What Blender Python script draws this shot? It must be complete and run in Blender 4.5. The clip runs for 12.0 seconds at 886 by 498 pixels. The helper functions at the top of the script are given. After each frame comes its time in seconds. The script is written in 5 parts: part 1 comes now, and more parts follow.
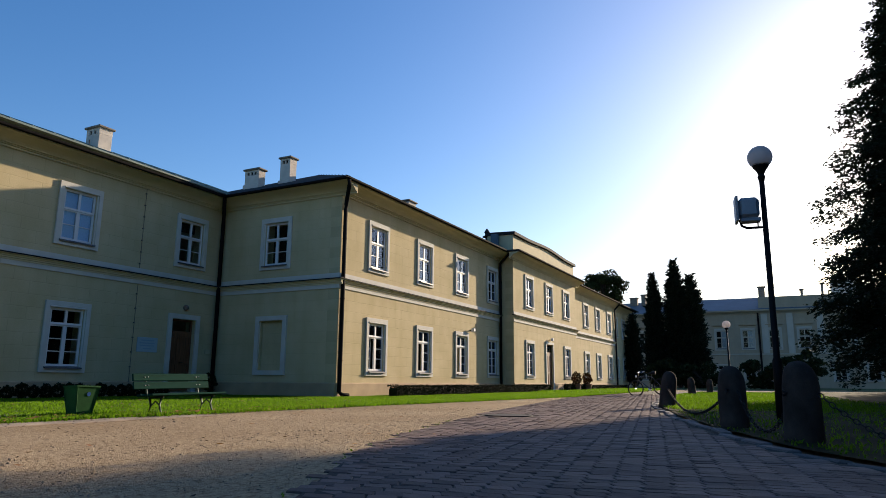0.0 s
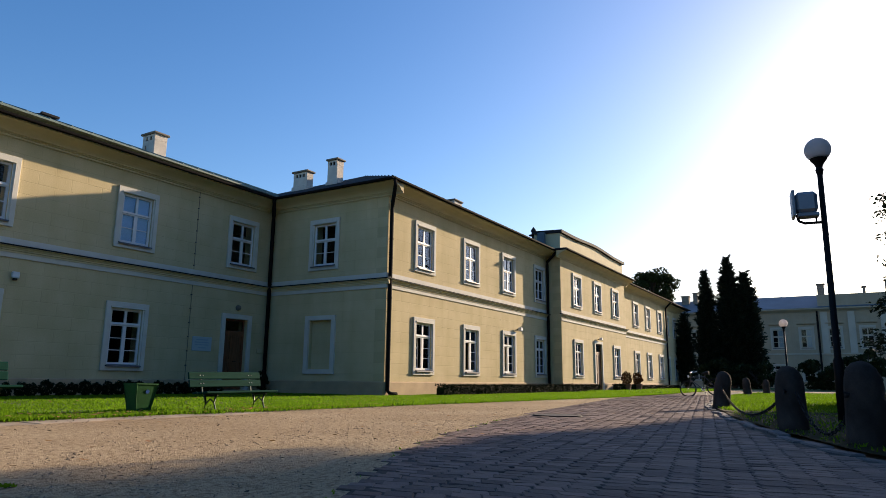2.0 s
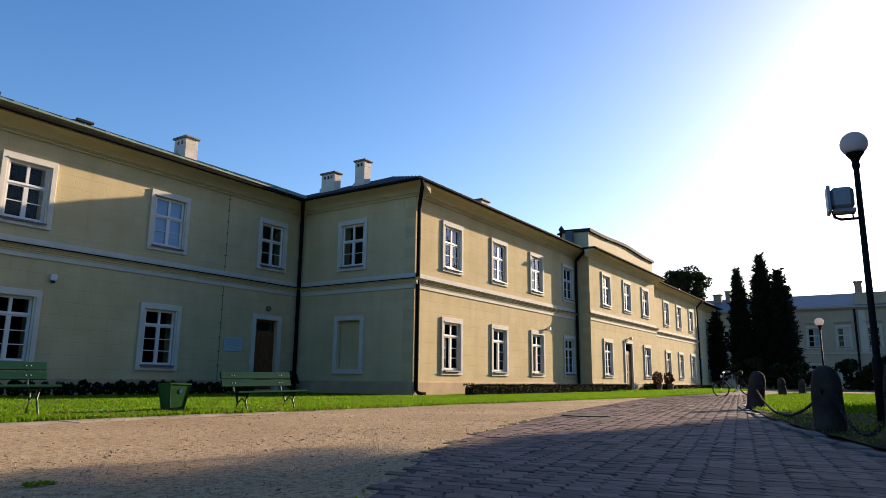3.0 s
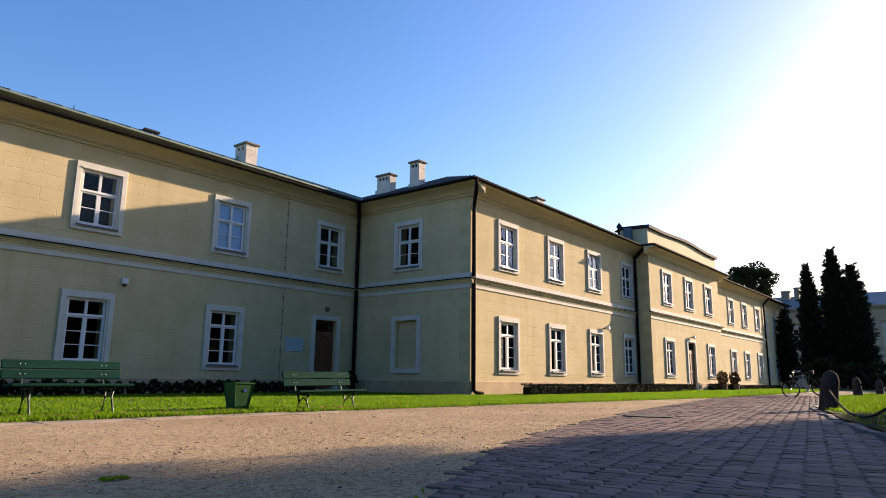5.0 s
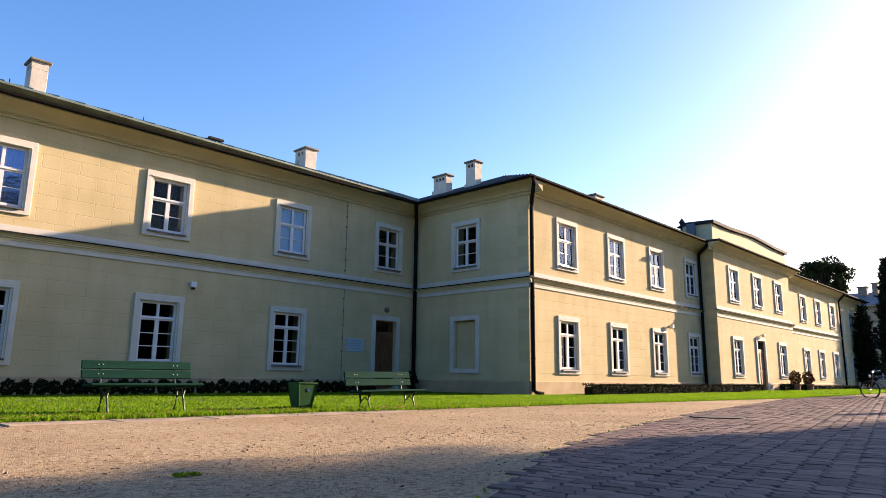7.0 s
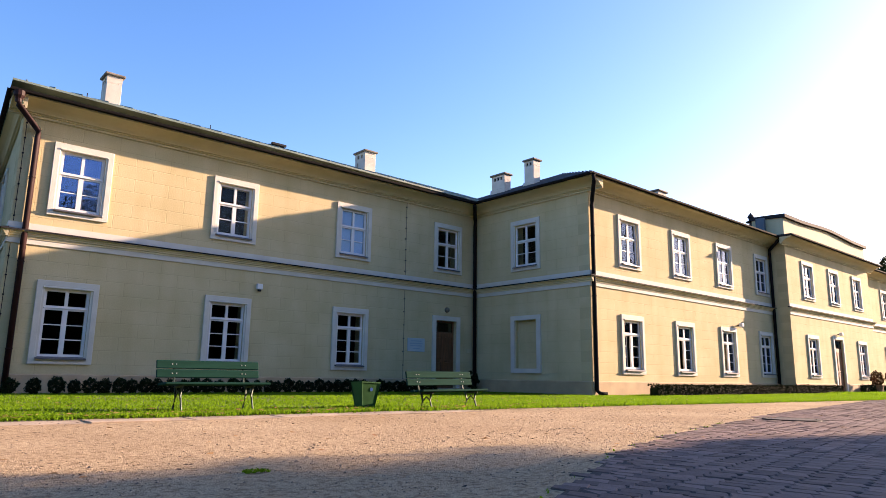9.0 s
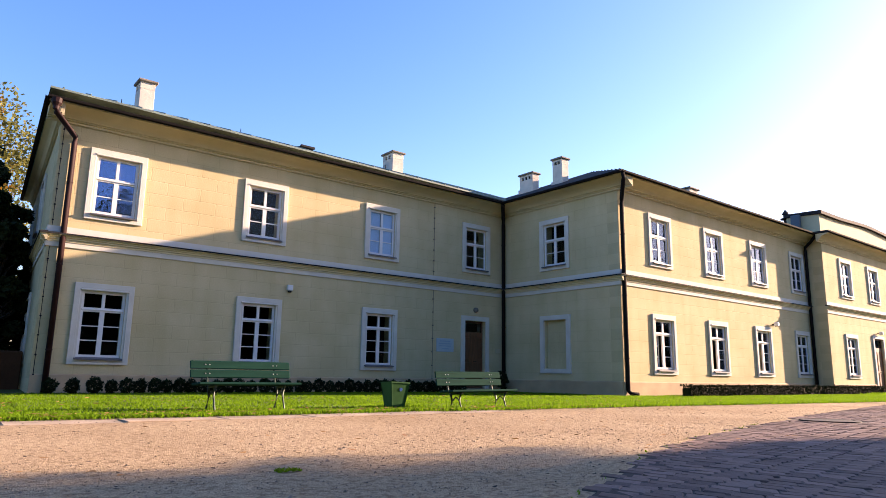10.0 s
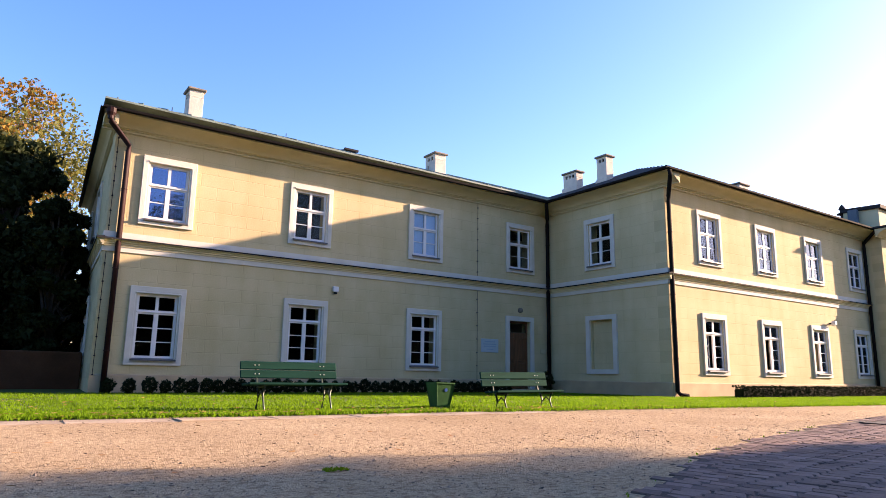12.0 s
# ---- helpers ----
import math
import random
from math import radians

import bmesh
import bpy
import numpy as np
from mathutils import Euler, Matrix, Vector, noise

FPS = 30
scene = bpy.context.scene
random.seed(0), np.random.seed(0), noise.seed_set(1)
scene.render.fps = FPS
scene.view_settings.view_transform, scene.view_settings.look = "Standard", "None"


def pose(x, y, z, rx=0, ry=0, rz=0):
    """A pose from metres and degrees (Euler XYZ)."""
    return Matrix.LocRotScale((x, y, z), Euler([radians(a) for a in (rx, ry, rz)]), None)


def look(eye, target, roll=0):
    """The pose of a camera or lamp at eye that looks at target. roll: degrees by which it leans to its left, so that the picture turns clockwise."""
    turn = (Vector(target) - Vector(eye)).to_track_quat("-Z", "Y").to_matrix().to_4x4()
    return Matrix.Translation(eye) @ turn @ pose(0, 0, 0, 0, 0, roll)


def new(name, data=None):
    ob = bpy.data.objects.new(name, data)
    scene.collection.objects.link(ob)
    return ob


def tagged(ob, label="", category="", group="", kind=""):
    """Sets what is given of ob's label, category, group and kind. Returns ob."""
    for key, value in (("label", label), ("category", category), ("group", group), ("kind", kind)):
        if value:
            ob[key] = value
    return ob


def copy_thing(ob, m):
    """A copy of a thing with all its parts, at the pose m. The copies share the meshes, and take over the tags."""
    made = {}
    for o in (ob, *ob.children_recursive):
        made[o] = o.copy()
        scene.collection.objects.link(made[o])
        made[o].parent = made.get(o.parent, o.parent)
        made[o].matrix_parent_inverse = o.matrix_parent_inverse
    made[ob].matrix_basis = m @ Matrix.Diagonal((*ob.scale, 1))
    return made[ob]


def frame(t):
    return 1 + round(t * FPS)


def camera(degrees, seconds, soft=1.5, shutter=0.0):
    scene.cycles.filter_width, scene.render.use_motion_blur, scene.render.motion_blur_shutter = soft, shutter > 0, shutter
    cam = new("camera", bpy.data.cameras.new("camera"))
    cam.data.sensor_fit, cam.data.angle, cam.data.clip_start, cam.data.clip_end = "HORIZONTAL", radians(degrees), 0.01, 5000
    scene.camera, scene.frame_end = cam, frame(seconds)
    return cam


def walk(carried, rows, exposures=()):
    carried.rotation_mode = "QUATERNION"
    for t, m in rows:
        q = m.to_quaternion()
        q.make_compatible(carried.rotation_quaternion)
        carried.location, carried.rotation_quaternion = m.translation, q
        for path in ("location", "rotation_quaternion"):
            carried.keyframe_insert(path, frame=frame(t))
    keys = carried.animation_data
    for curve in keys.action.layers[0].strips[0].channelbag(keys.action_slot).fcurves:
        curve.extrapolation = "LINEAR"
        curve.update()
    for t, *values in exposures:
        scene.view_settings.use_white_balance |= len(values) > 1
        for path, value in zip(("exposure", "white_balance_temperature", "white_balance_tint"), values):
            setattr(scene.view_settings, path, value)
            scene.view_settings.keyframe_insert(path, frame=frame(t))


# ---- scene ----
# World: x runs along the sunlit facade, y into the buildings, z up; the tripod stands at the origin.
EYE = (0.0, 0.0, 0.56)
LENS = 67.44
# seconds, heading (degrees from +x towards +y), pitch, roll
PAN = [
    (0.0, 27.31, 11.23, 0.43),
    (0.5, 28.03, 11.22, 0.52),
    (1.0, 29.13, 11.18, 0.62),
    (1.5, 30.17, 11.17, 0.66),
    (2.0, 31.37, 11.13, 0.67),
    (2.5, 32.60, 11.11, 0.68),
    (3.0, 33.78, 11.09, 0.67),
    (5.0, 38.65, 11.00, 0.72),
    (5.5, 39.93, 10.98, 0.71),
    (6.0, 41.20, 10.97, 0.72),
    (6.5, 42.48, 10.95, 0.76),
    (7.0, 43.70, 10.93, 0.72),
    (9.0, 48.90, 10.85, 0.84),
    (9.5, 50.18, 10.85, 0.85),
    (10.0, 51.38, 10.83, 0.85),
    (10.5, 52.59, 10.81, 0.86),
    (11.0, 53.65, 10.79, 0.89),
    (11.5, 54.55, 10.82, 0.84),
    (12.0, 55.20, 10.82, 0.90),
]


def aim(heading, pitch, roll):
    a, p = radians(heading), radians(pitch)
    way = Vector((math.cos(a) * math.cos(p), math.sin(a) * math.cos(p), math.sin(p)))
    return look(EYE, Vector(EYE) + 10 * way, roll)


cam = camera(LENS, 12.0, soft=0.85)
walk(cam, [(t, aim(a, p, r)) for t, a, p, r in PAN],
     exposures=[(0.0, 0.76, 6450, 16), (3.0, 1.05, 6850, 19), (5.0, 1.31, 7000, 24), (6.0, 1.43, 7050, 25), (7.0, 1.64, 7150, 27), (9.0, 1.84, 7250, 33), (10.5, 1.97, 7300, 36), (12.0, 2.03, 7300, 36)])

# ---- light ----
SUN_WAY = Vector((-3.9, 1.0, -1.12)).normalized()     # the way the sunlight travels
SUN_EL = math.asin(-SUN_WAY.z)
SUN_ROT = math.atan2(-SUN_WAY.x, -SUN_WAY.y)

world = bpy.data.worlds.new("sky")
scene.world = world
world.use_nodes = True
wn, wl = world.node_tree.nodes, world.node_tree.links
sky = wn.new("ShaderNodeTexSky")
sky.sky_type = "NISHITA"
sky.sun_disc = False
sky.sun_elevation, sky.sun_rotation = SUN_EL, SUN_ROT
sky.air_density, sky.dust_density, sky.ozone_density = 1.0, 0.8, 2.4
rich = wn.new("ShaderNodeHueSaturation")
rich.inputs["Hue"].default_value, rich.inputs["Saturation"].default_value = 0.505, 1.30
wl.new(sky.outputs[0], rich.inputs["Color"])
wl.new(rich.outputs[0], wn["Background"].inputs[0])
wn["Background"].inputs[1].default_value = 0.113

sun_data = bpy.data.lights.new("sun", "SUN")
sun_data.energy, sun_data.angle, sun_data.color = 5.0, radians(0.53), (1.0, 0.84, 0.60)
sun = new("sun", sun_data)
sun.matrix_world = Matrix.Translation((30, -8, 30)) @ SUN_WAY.to_track_quat("-Z", "Y").to_matrix().to_4x4()


# ---- materials ----
def material(name, color, rough=0.8, metal=0.0, var=0.12, scale=3.0, fine=60.0, bump=0.15, tint=None, each=0.0, spec=0.4, stretch=(1, 1, 1)):
    """A worn surface: two scales of colour variation, fine relief, and a random shift per piece."""
    m = bpy.data.materials.new(name)
    m.use_nodes = True
    n, l = m.node_tree.nodes, m.node_tree.links
    b = n["Principled BSDF"]
    b.inputs["Roughness"].default_value, b.inputs["Metallic"].default_value = rough, metal
    b.inputs["Specular IOR Level"].default_value = spec
    co = n.new("ShaderNodeTexCoord")
    mp = n.new("ShaderNodeMapping")
    mp.inputs["Scale"].default_value = stretch
    l.new(co.outputs["Object"], mp.inputs[0])
    big, small = n.new("ShaderNodeTexNoise"), n.new("ShaderNodeTexNoise")
    for t, s, d in ((big, scale, 4), (small, fine, 3)):
        t.inputs["Scale"].default_value, t.inputs["Detail"].default_value = s, d
        l.new(mp.outputs[0], t.inputs["Vector"])
    ramp = n.new("ShaderNodeValToRGB")
    c2 = tint or tuple(max(0, c * (1 - 2.2 * var)) for c in color)
    ramp.color_ramp.elements[0].position, ramp.color_ramp.elements[1].position = 0.3, 0.7
    ramp.color_ramp.elements[0].color, ramp.color_ramp.elements[1].color = (*c2, 1), (*color, 1)
    l.new(big.outputs[0], ramp.inputs[0])
    hsv = n.new("ShaderNodeHueSaturation")
    ma = n.new("ShaderNodeMath")
    ma.operation = "MULTIPLY_ADD"
    l.new(small.outputs[0], ma.inputs[0])
    ma.inputs[1].default_value, ma.inputs[2].default_value = 2 * var, 1 - var
    out = ma.outputs[0]
    if each:
        info, ma2 = n.new("ShaderNodeObjectInfo"), n.new("ShaderNodeMath")
        ma2.operation = "MULTIPLY_ADD"
        l.new(info.outputs["Random"], ma2.inputs[0])
        ma2.inputs[1].default_value = each
        l.new(out, ma2.inputs[2])
        geo, ma3 = n.new("ShaderNodeNewGeometry"), n.new("ShaderNodeMath")
        ma3.operation = "MULTIPLY_ADD"
        l.new(geo.outputs["Random Per Island"], ma3.inputs[0])
        ma3.inputs[1].default_value = each
        l.new(ma2.outputs[0], ma3.inputs[2])
        sub = n.new("ShaderNodeMath")
        sub.operation = "SUBTRACT"
        l.new(ma3.outputs[0], sub.inputs[0])
        sub.inputs[1].default_value = each
        out = sub.outputs[0]
    l.new(out, hsv.inputs["Value"])
    l.new(ramp.outputs[0], hsv.inputs["Color"])
    l.new(hsv.outputs[0], b.inputs["Base Color"])
    if bump:
        bp = n.new("ShaderNodeBump")
        bp.inputs["Strength"].default_value, bp.inputs["Distance"].default_value = bump, 0.02
        l.new(small.outputs[0], bp.inputs["Height"])
        l.new(bp.outputs[0], b.inputs["Normal"])
    return m


def stucco(name, color, stain):
    """Painted lime render, faintly scored into ashlar blocks, blotched and streaked by rain."""
    m = material(name, color, 0.92, var=0.11, scale=0.9, fine=30, bump=0.2, tint=stain, spec=0.15)
    n, l = m.node_tree.nodes, m.node_tree.links
    b = n["Principled BSDF"]
    old_col = b.inputs["Base Color"].links[0].from_socket
    old_nor = b.inputs["Normal"].links[0].from_node
    co = n.new("ShaderNodeTexCoord")
    sep, comb = n.new("ShaderNodeSeparateXYZ"), n.new("ShaderNodeCombineXYZ")
    l.new(co.outputs["Object"], sep.inputs[0])
    l.new(sep.outputs[0], comb.inputs[0]), l.new(sep.outputs[2], comb.inputs[1])
    br = n.new("ShaderNodeTexBrick")
    br.inputs["Scale"].default_value = 1.0
    br.inputs["Brick Width"].default_value, br.inputs["Row Height"].default_value = 0.92, 0.36
    br.inputs["Mortar Size"].default_value, br.inputs["Mortar Smooth"].default_value = 0.008, 0.5
    for i, v in (("Color1", 1.0), ("Color2", 0.955), ("Mortar", 0.84)):
        br.inputs[i].default_value = (v, v, v, 1)
    l.new(comb.outputs[0], br.inputs["Vector"])
    streak, mp = n.new("ShaderNodeTexNoise"), n.new("ShaderNodeMapping")
    mp.inputs["Scale"].default_value = (2.6, 2.6, 0.22)
    l.new(co.outputs["Object"], mp.inputs[0]), l.new(mp.outputs[0], streak.inputs["Vector"])
    streak.inputs["Scale"].default_value, streak.inputs["Detail"].default_value = 1.0, 5
    rs = n.new("ShaderNodeValToRGB")
    rs.color_ramp.elements[0].position, rs.color_ramp.elements[1].position = 0.32, 0.55
    rs.color_ramp.elements[0].color, rs.color_ramp.elements[1].color = (0.95, 0.94, 0.92, 1), (1, 1, 1, 1)
    l.new(streak.outputs[0], rs.inputs[0])
    m1, m2 = n.new("ShaderNodeMixRGB"), n.new("ShaderNodeMixRGB")
    for mm in (m1, m2):
        mm.blend_type = "MULTIPLY"
        mm.inputs[0].default_value = 1.0
    m1.inputs[0].default_value = 0.75
    l.new(old_col, m1.inputs[1]), l.new(br.outputs["Color"], m1.inputs[2])
    l.new(m1.outputs[0], m2.inputs[1]), l.new(rs.outputs[0], m2.inputs[2])
    l.new(m2.outputs[0], b.inputs["Base Color"])
    bp = n.new("ShaderNodeBump")
    bp.inputs["Strength"].default_value, bp.inputs["Distance"].default_value, bp.invert = 0.5, 0.01, True
    l.new(br.outputs["Fac"], bp.inputs["Height"])
    l.new(bp.outputs[0], old_nor.inputs["Normal"])
    return m


def glazing(name, ior, tone=(0.95, 0.97, 1.0)):
    m = bpy.data.materials.new(name)
    m.use_nodes = True
    n, l = m.node_tree.nodes, m.node_tree.links
    n.remove(n["Principled BSDF"])
    fr, tr, gl, mx = (n.new("ShaderNode" + s) for s in ("Fresnel", "BsdfTransparent", "BsdfGlossy", "MixShader"))
    fr.inputs[0].default_value = ior
    tr.inputs[0].default_value = (0.86, 0.90, 0.90, 1)
    gl.inputs["Roughness"].default_value, gl.inputs["Color"].default_value = 0.015, (*tone, 1)
    wave, bp = n.new("ShaderNodeTexNoise"), n.new("ShaderNodeBump")
    wave.inputs["Scale"].default_value = 1.6
    bp.inputs["Strength"].default_value, bp.inputs["Distance"].default_value = 0.25, 0.02
    l.new(wave.outputs[0], bp.inputs["Height"]), l.new(bp.outputs[0], gl.inputs["Normal"])
    l.new(fr.outputs[0], mx.inputs[0]), l.new(tr.outputs[0], mx.inputs[1]), l.new(gl.outputs[0], mx.inputs[2])
    l.new(mx.outputs[0], n["Material Output"].inputs[0])
    return m


M = {}
M["wall"] = stucco("cream_render", (0.615, 0.505, 0.302), (0.518, 0.425, 0.238))
# palace render darkened in colour, as its front faces away from the sun
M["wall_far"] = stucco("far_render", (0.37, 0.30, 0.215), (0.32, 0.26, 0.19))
M["plinth"] = material("plinth_render", (0.493, 0.357, 0.212), 0.9, var=0.1, scale=1.5, bump=0.2)
M["trim"] = material("stucco_trim", (0.629, 0.603, 0.535), 0.85, var=0.06, scale=2.0, bump=0.12)
# darker copy of the trim, carrying the shade of the palace front
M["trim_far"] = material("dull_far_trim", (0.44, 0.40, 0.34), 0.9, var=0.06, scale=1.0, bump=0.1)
M["moulding"] = material("cream_moulding", (0.595, 0.510, 0.315), 0.9, var=0.06, scale=1.5, bump=0.1)
M["sash"] = material("white_window_paint", (0.70, 0.70, 0.70), 0.45, var=0.03, scale=4, bump=0.05)
M["flashing"] = material("grey_sheet_flashing", (0.035, 0.034, 0.036), 0.8, spec=0.08, var=0.15, scale=3, bump=0.1)
M["sill"] = material("sill_sheet_metal", (0.13, 0.13, 0.15), 0.5, metal=0.5, var=0.12, bump=0.05)
M["roof"] = material("weathered_roof_sheet", (0.20, 0.27, 0.23), 0.6, metal=0.0, var=0.2, scale=1.2, bump=0.15)
M["roof_dark"] = material("tarred_roof_sheet", (0.035, 0.036, 0.036), 0.8, var=0.25, scale=1.2, bump=0.2, spec=0.1)
M["roof_far"] = material("far_roof_sheet", (0.10, 0.14, 0.17), 0.6, metal=0.0, var=0.1, scale=0.5, bump=0.1)
M["gutter"] = material("dark_gutter_metal", (0.014, 0.012, 0.012), 0.8, spec=0.06, var=0.2, bump=0.08)
M["copper"] = material("browned_copper", (0.034, 0.012, 0.012), 0.6, spec=0.15, metal=0.0, var=0.2, bump=0.08)
M["chimney"] = material("chimney_render", (0.612, 0.544, 0.468), 0.9, var=0.1, scale=2.5, bump=0.2)
M["cap"] = material("chimney_cap_concrete", (0.24, 0.20, 0.16), 0.9, var=0.2, scale=5, bump=0.3)
M["soot"] = material("flue_soot", (0.02, 0.018, 0.016), 0.95, var=0.1)
M["door"] = material("brown_door_wood", (0.20, 0.075, 0.032), 0.5, var=0.2, scale=3, fine=40, bump=0.15, stretch=(8, 8, 0.6))
# near-black: the darkness of unlit rooms is put into the colour
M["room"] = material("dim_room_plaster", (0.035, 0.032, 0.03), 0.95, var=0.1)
M["blind"] = material("pale_blue_blind", (0.42, 0.68, 1.0), 0.8, var=0.04)
M["curtain"] = material("grey_net_curtain", (0.40, 0.42, 0.46), 0.9, var=0.12, scale=3, stretch=(14, 14, 0.3))
M["glass"] = glazing("window_glass", 1.22)
# both gloss tints below carry the blue of a mirrored sky
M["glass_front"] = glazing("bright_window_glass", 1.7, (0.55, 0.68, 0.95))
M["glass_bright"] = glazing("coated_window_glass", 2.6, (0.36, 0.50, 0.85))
M["plaque"] = material("pale_blue_plaque", (0.40, 0.52, 0.56), 0.4, var=0.04, bump=0.02)
M["plaque_ink"] = material("plaque_lettering", (0.30, 0.42, 0.52), 0.5, var=0.05, bump=0)


# ---- building helpers ----
def part(name, bm, mat, parent=None, label="", m=None, smooth=False):
    """Links a bmesh as one mesh object, under a thing or a part when one is given."""
    me = bpy.data.meshes.new(name)
    bm.to_mesh(me)
    bm.free()
    me.materials.append(M[mat] if isinstance(mat, str) else mat)
    if smooth:
        me.polygons.foreach_set("use_smooth", [True] * len(me.polygons))
    ob = new(name, me)
    if parent is not None:
        ob.parent = parent
    if m is not None:
        ob.matrix_basis = m
    if label:
        ob["label"] = label
    return ob


def again(ob, m, parent=None, name=None):
    """One more object on the same mesh."""
    o = new(name or ob.name.split(".")[0], ob.data)
    o.parent = ob.parent if parent is None else parent
    o.matrix_basis = m
    return o


def thing(name, label, category, m=None, group="", kind=""):
    e = new(name)
    e.empty_display_size = 0.3
    if m is not None:
        e.matrix_basis = m
    return tagged(e, label, category, group, kind)


def bx(bm, x0, x1, y0, y1, z0, z1, bevel=0.0):
    vs = [bm.verts.new((x, y, z)) for z in (z0, z1) for y in (y0, y1) for x in (x0, x1)]
    fs = [bm.faces.new([vs[i] for i in q]) for q in ((0, 2, 3, 1), (4, 5, 7, 6), (0, 1, 5, 4), (2, 6, 7, 3), (0, 4, 6, 2), (1, 3, 7, 5))]
    if bevel:
        es = list({e for f in fs for e in f.edges})
        bmesh.ops.bevel(bm, geom=es, offset=bevel, segments=1, affect="EDGES")
    return bm


def box(*a, bevel=0.0):
    return bx(bmesh.new(), *a, bevel=bevel)


def tube(bm, pts, r, n=8, caps=True):
    """A round tube along points; r is one radius or one for each point."""
    pts = [Vector(p) for p in pts]
    rs = r if isinstance(r, (list, tuple)) else [r] * len(pts)
    rings = []
    for i, p in enumerate(pts):
        d = (pts[min(i + 1, len(pts) - 1)] - pts[max(i - 1, 0)]).normalized()
        a = d.orthogonal().normalized() if abs(d.z) > 0.99 else d.cross(Vector((0, 0, 1))).normalized()
        b = d.cross(a)
        rings.append([bm.verts.new(p + rs[i] * (math.cos(k * math.tau / n) * a + math.sin(k * math.tau / n) * b)) for k in range(n)])
    for r0, r1 in zip(rings, rings[1:]):
        for k in range(n):
            bm.faces.new((r0[k], r0[(k + 1) % n], r1[(k + 1) % n], r1[k]))
    if caps:
        bm.faces.new(rings[0][::-1]), bm.faces.new(rings[-1])
    return bm


def lathe(bm, prof, n=16, c=(0, 0)):
    """Turns a profile of (radius, height) round the upright through c."""
    rings = [[bm.verts.new((c[0] + r * math.cos(k * math.tau / n), c[1] + r * math.sin(k * math.tau / n), z)) for k in range(n)] for r, z in prof]
    for r0, r1 in zip(rings, rings[1:]):
        for k in range(n):
            bm.faces.new((r0[k], r0[(k + 1) % n], r1[(k + 1) % n], r1[k]))
    bm.faces.new(rings[0][::-1]), bm.faces.new(rings[-1])
    return bm


def sweep(bm, prof, u0, u1):
    """A moulding: the profile (out, z), out away from the wall, drawn from u0 to u1 along the wall."""
    a = [bm.verts.new((u0, -o, z)) for o, z in prof]
    b = [bm.verts.new((u1, -o, z)) for o, z in prof]
    for i in range(len(prof)):
        j = (i + 1) % len(prof)
        bm.faces.new((a[i], a[j], b[j], b[i]))
    bm.faces.new(a[::-1]), bm.faces.new(b)
    return bm


def wall_mesh(length, z0, z1, thick, holes):
    """A wall along u with real openings: holes are (u0, u1, z0, z1)."""
    us = sorted({0.0, length, *(h[0] for h in holes), *(h[1] for h in holes)})
    zs = sorted({z0, z1, *(h[2] for h in holes), *(h[3] for h in holes)})
    solid = {}
    for i in range(len(us) - 1):
        for k in range(len(zs) - 1):
            uc, zc = (us[i] + us[i + 1]) / 2, (zs[k] + zs[k + 1]) / 2
            solid[i, k] = not any(h[0] < uc < h[1] and h[2] < zc < h[3] for h in holes)
    bm, vs = bmesh.new(), {}

    def v(i, k, s):
        if (i, k, s) not in vs:
            vs[i, k, s] = bm.verts.new((us[i], thick * s, zs[k]))
        return vs[i, k, s]
    for (i, k), ok in solid.items():
        if not ok:
            continue
        bm.faces.new((v(i, k, 0), v(i + 1, k, 0), v(i + 1, k + 1, 0), v(i, k + 1, 0)))
        bm.faces.new((v(i, k, 1), v(i, k + 1, 1), v(i + 1, k + 1, 1), v(i + 1, k, 1)))
        for di, dk, (p, q) in ((-1, 0, ((i, k), (i, k + 1))), (1, 0, ((i + 1, k + 1), (i + 1, k))), (0, -1, ((i + 1, k), (i, k))), (0, 1, ((i, k + 1), (i + 1, k + 1)))):
            if not solid.get((i + di, k + dk), False):
                bm.faces.new((v(*p, 0), v(*q, 0), v(*q, 1), v(*p, 1)))
    bmesh.ops.recalc_face_normals(bm, faces=bm.faces)
    return bm


def facing(x, y, turn=0):
    """A wall's own frame: u to the right as seen from outside, v into the wall. turn 0 faces -y, turn -90 faces -x."""
    return pose(x, y, 0, 0, 0, turn)


# ---- plan of the buildings ----
Y_A, Y_C, X_B, Y_P, Y_D = 18.89, 13.34, 18.19, 12.57, 13.30
X_L, X_P0, X_P1, X_D1, X_E = 2.42, 32.40, 43.90, 58.45, 65.6
UZ0, UZ1, GZ0, GZ1 = 4.43, 6.35, 0.71, 2.77
WALL_TOP, EAVE, OVER, SLOPE = 7.15, 7.29, 0.70, 0.404
W_OUT = 1.42

house = thing("palace_outbuilding", "long two-storey cream stucco palace outbuilding with white window surrounds", "building")


def hole(u, up):
    """The glazed opening of a window whose surround starts at u."""
    return (u + 0.19, u + W_OUT - 0.19, (UZ0 if up else GZ0) + 0.16, (UZ1 if up else GZ1) - 0.19)


MESH = {}


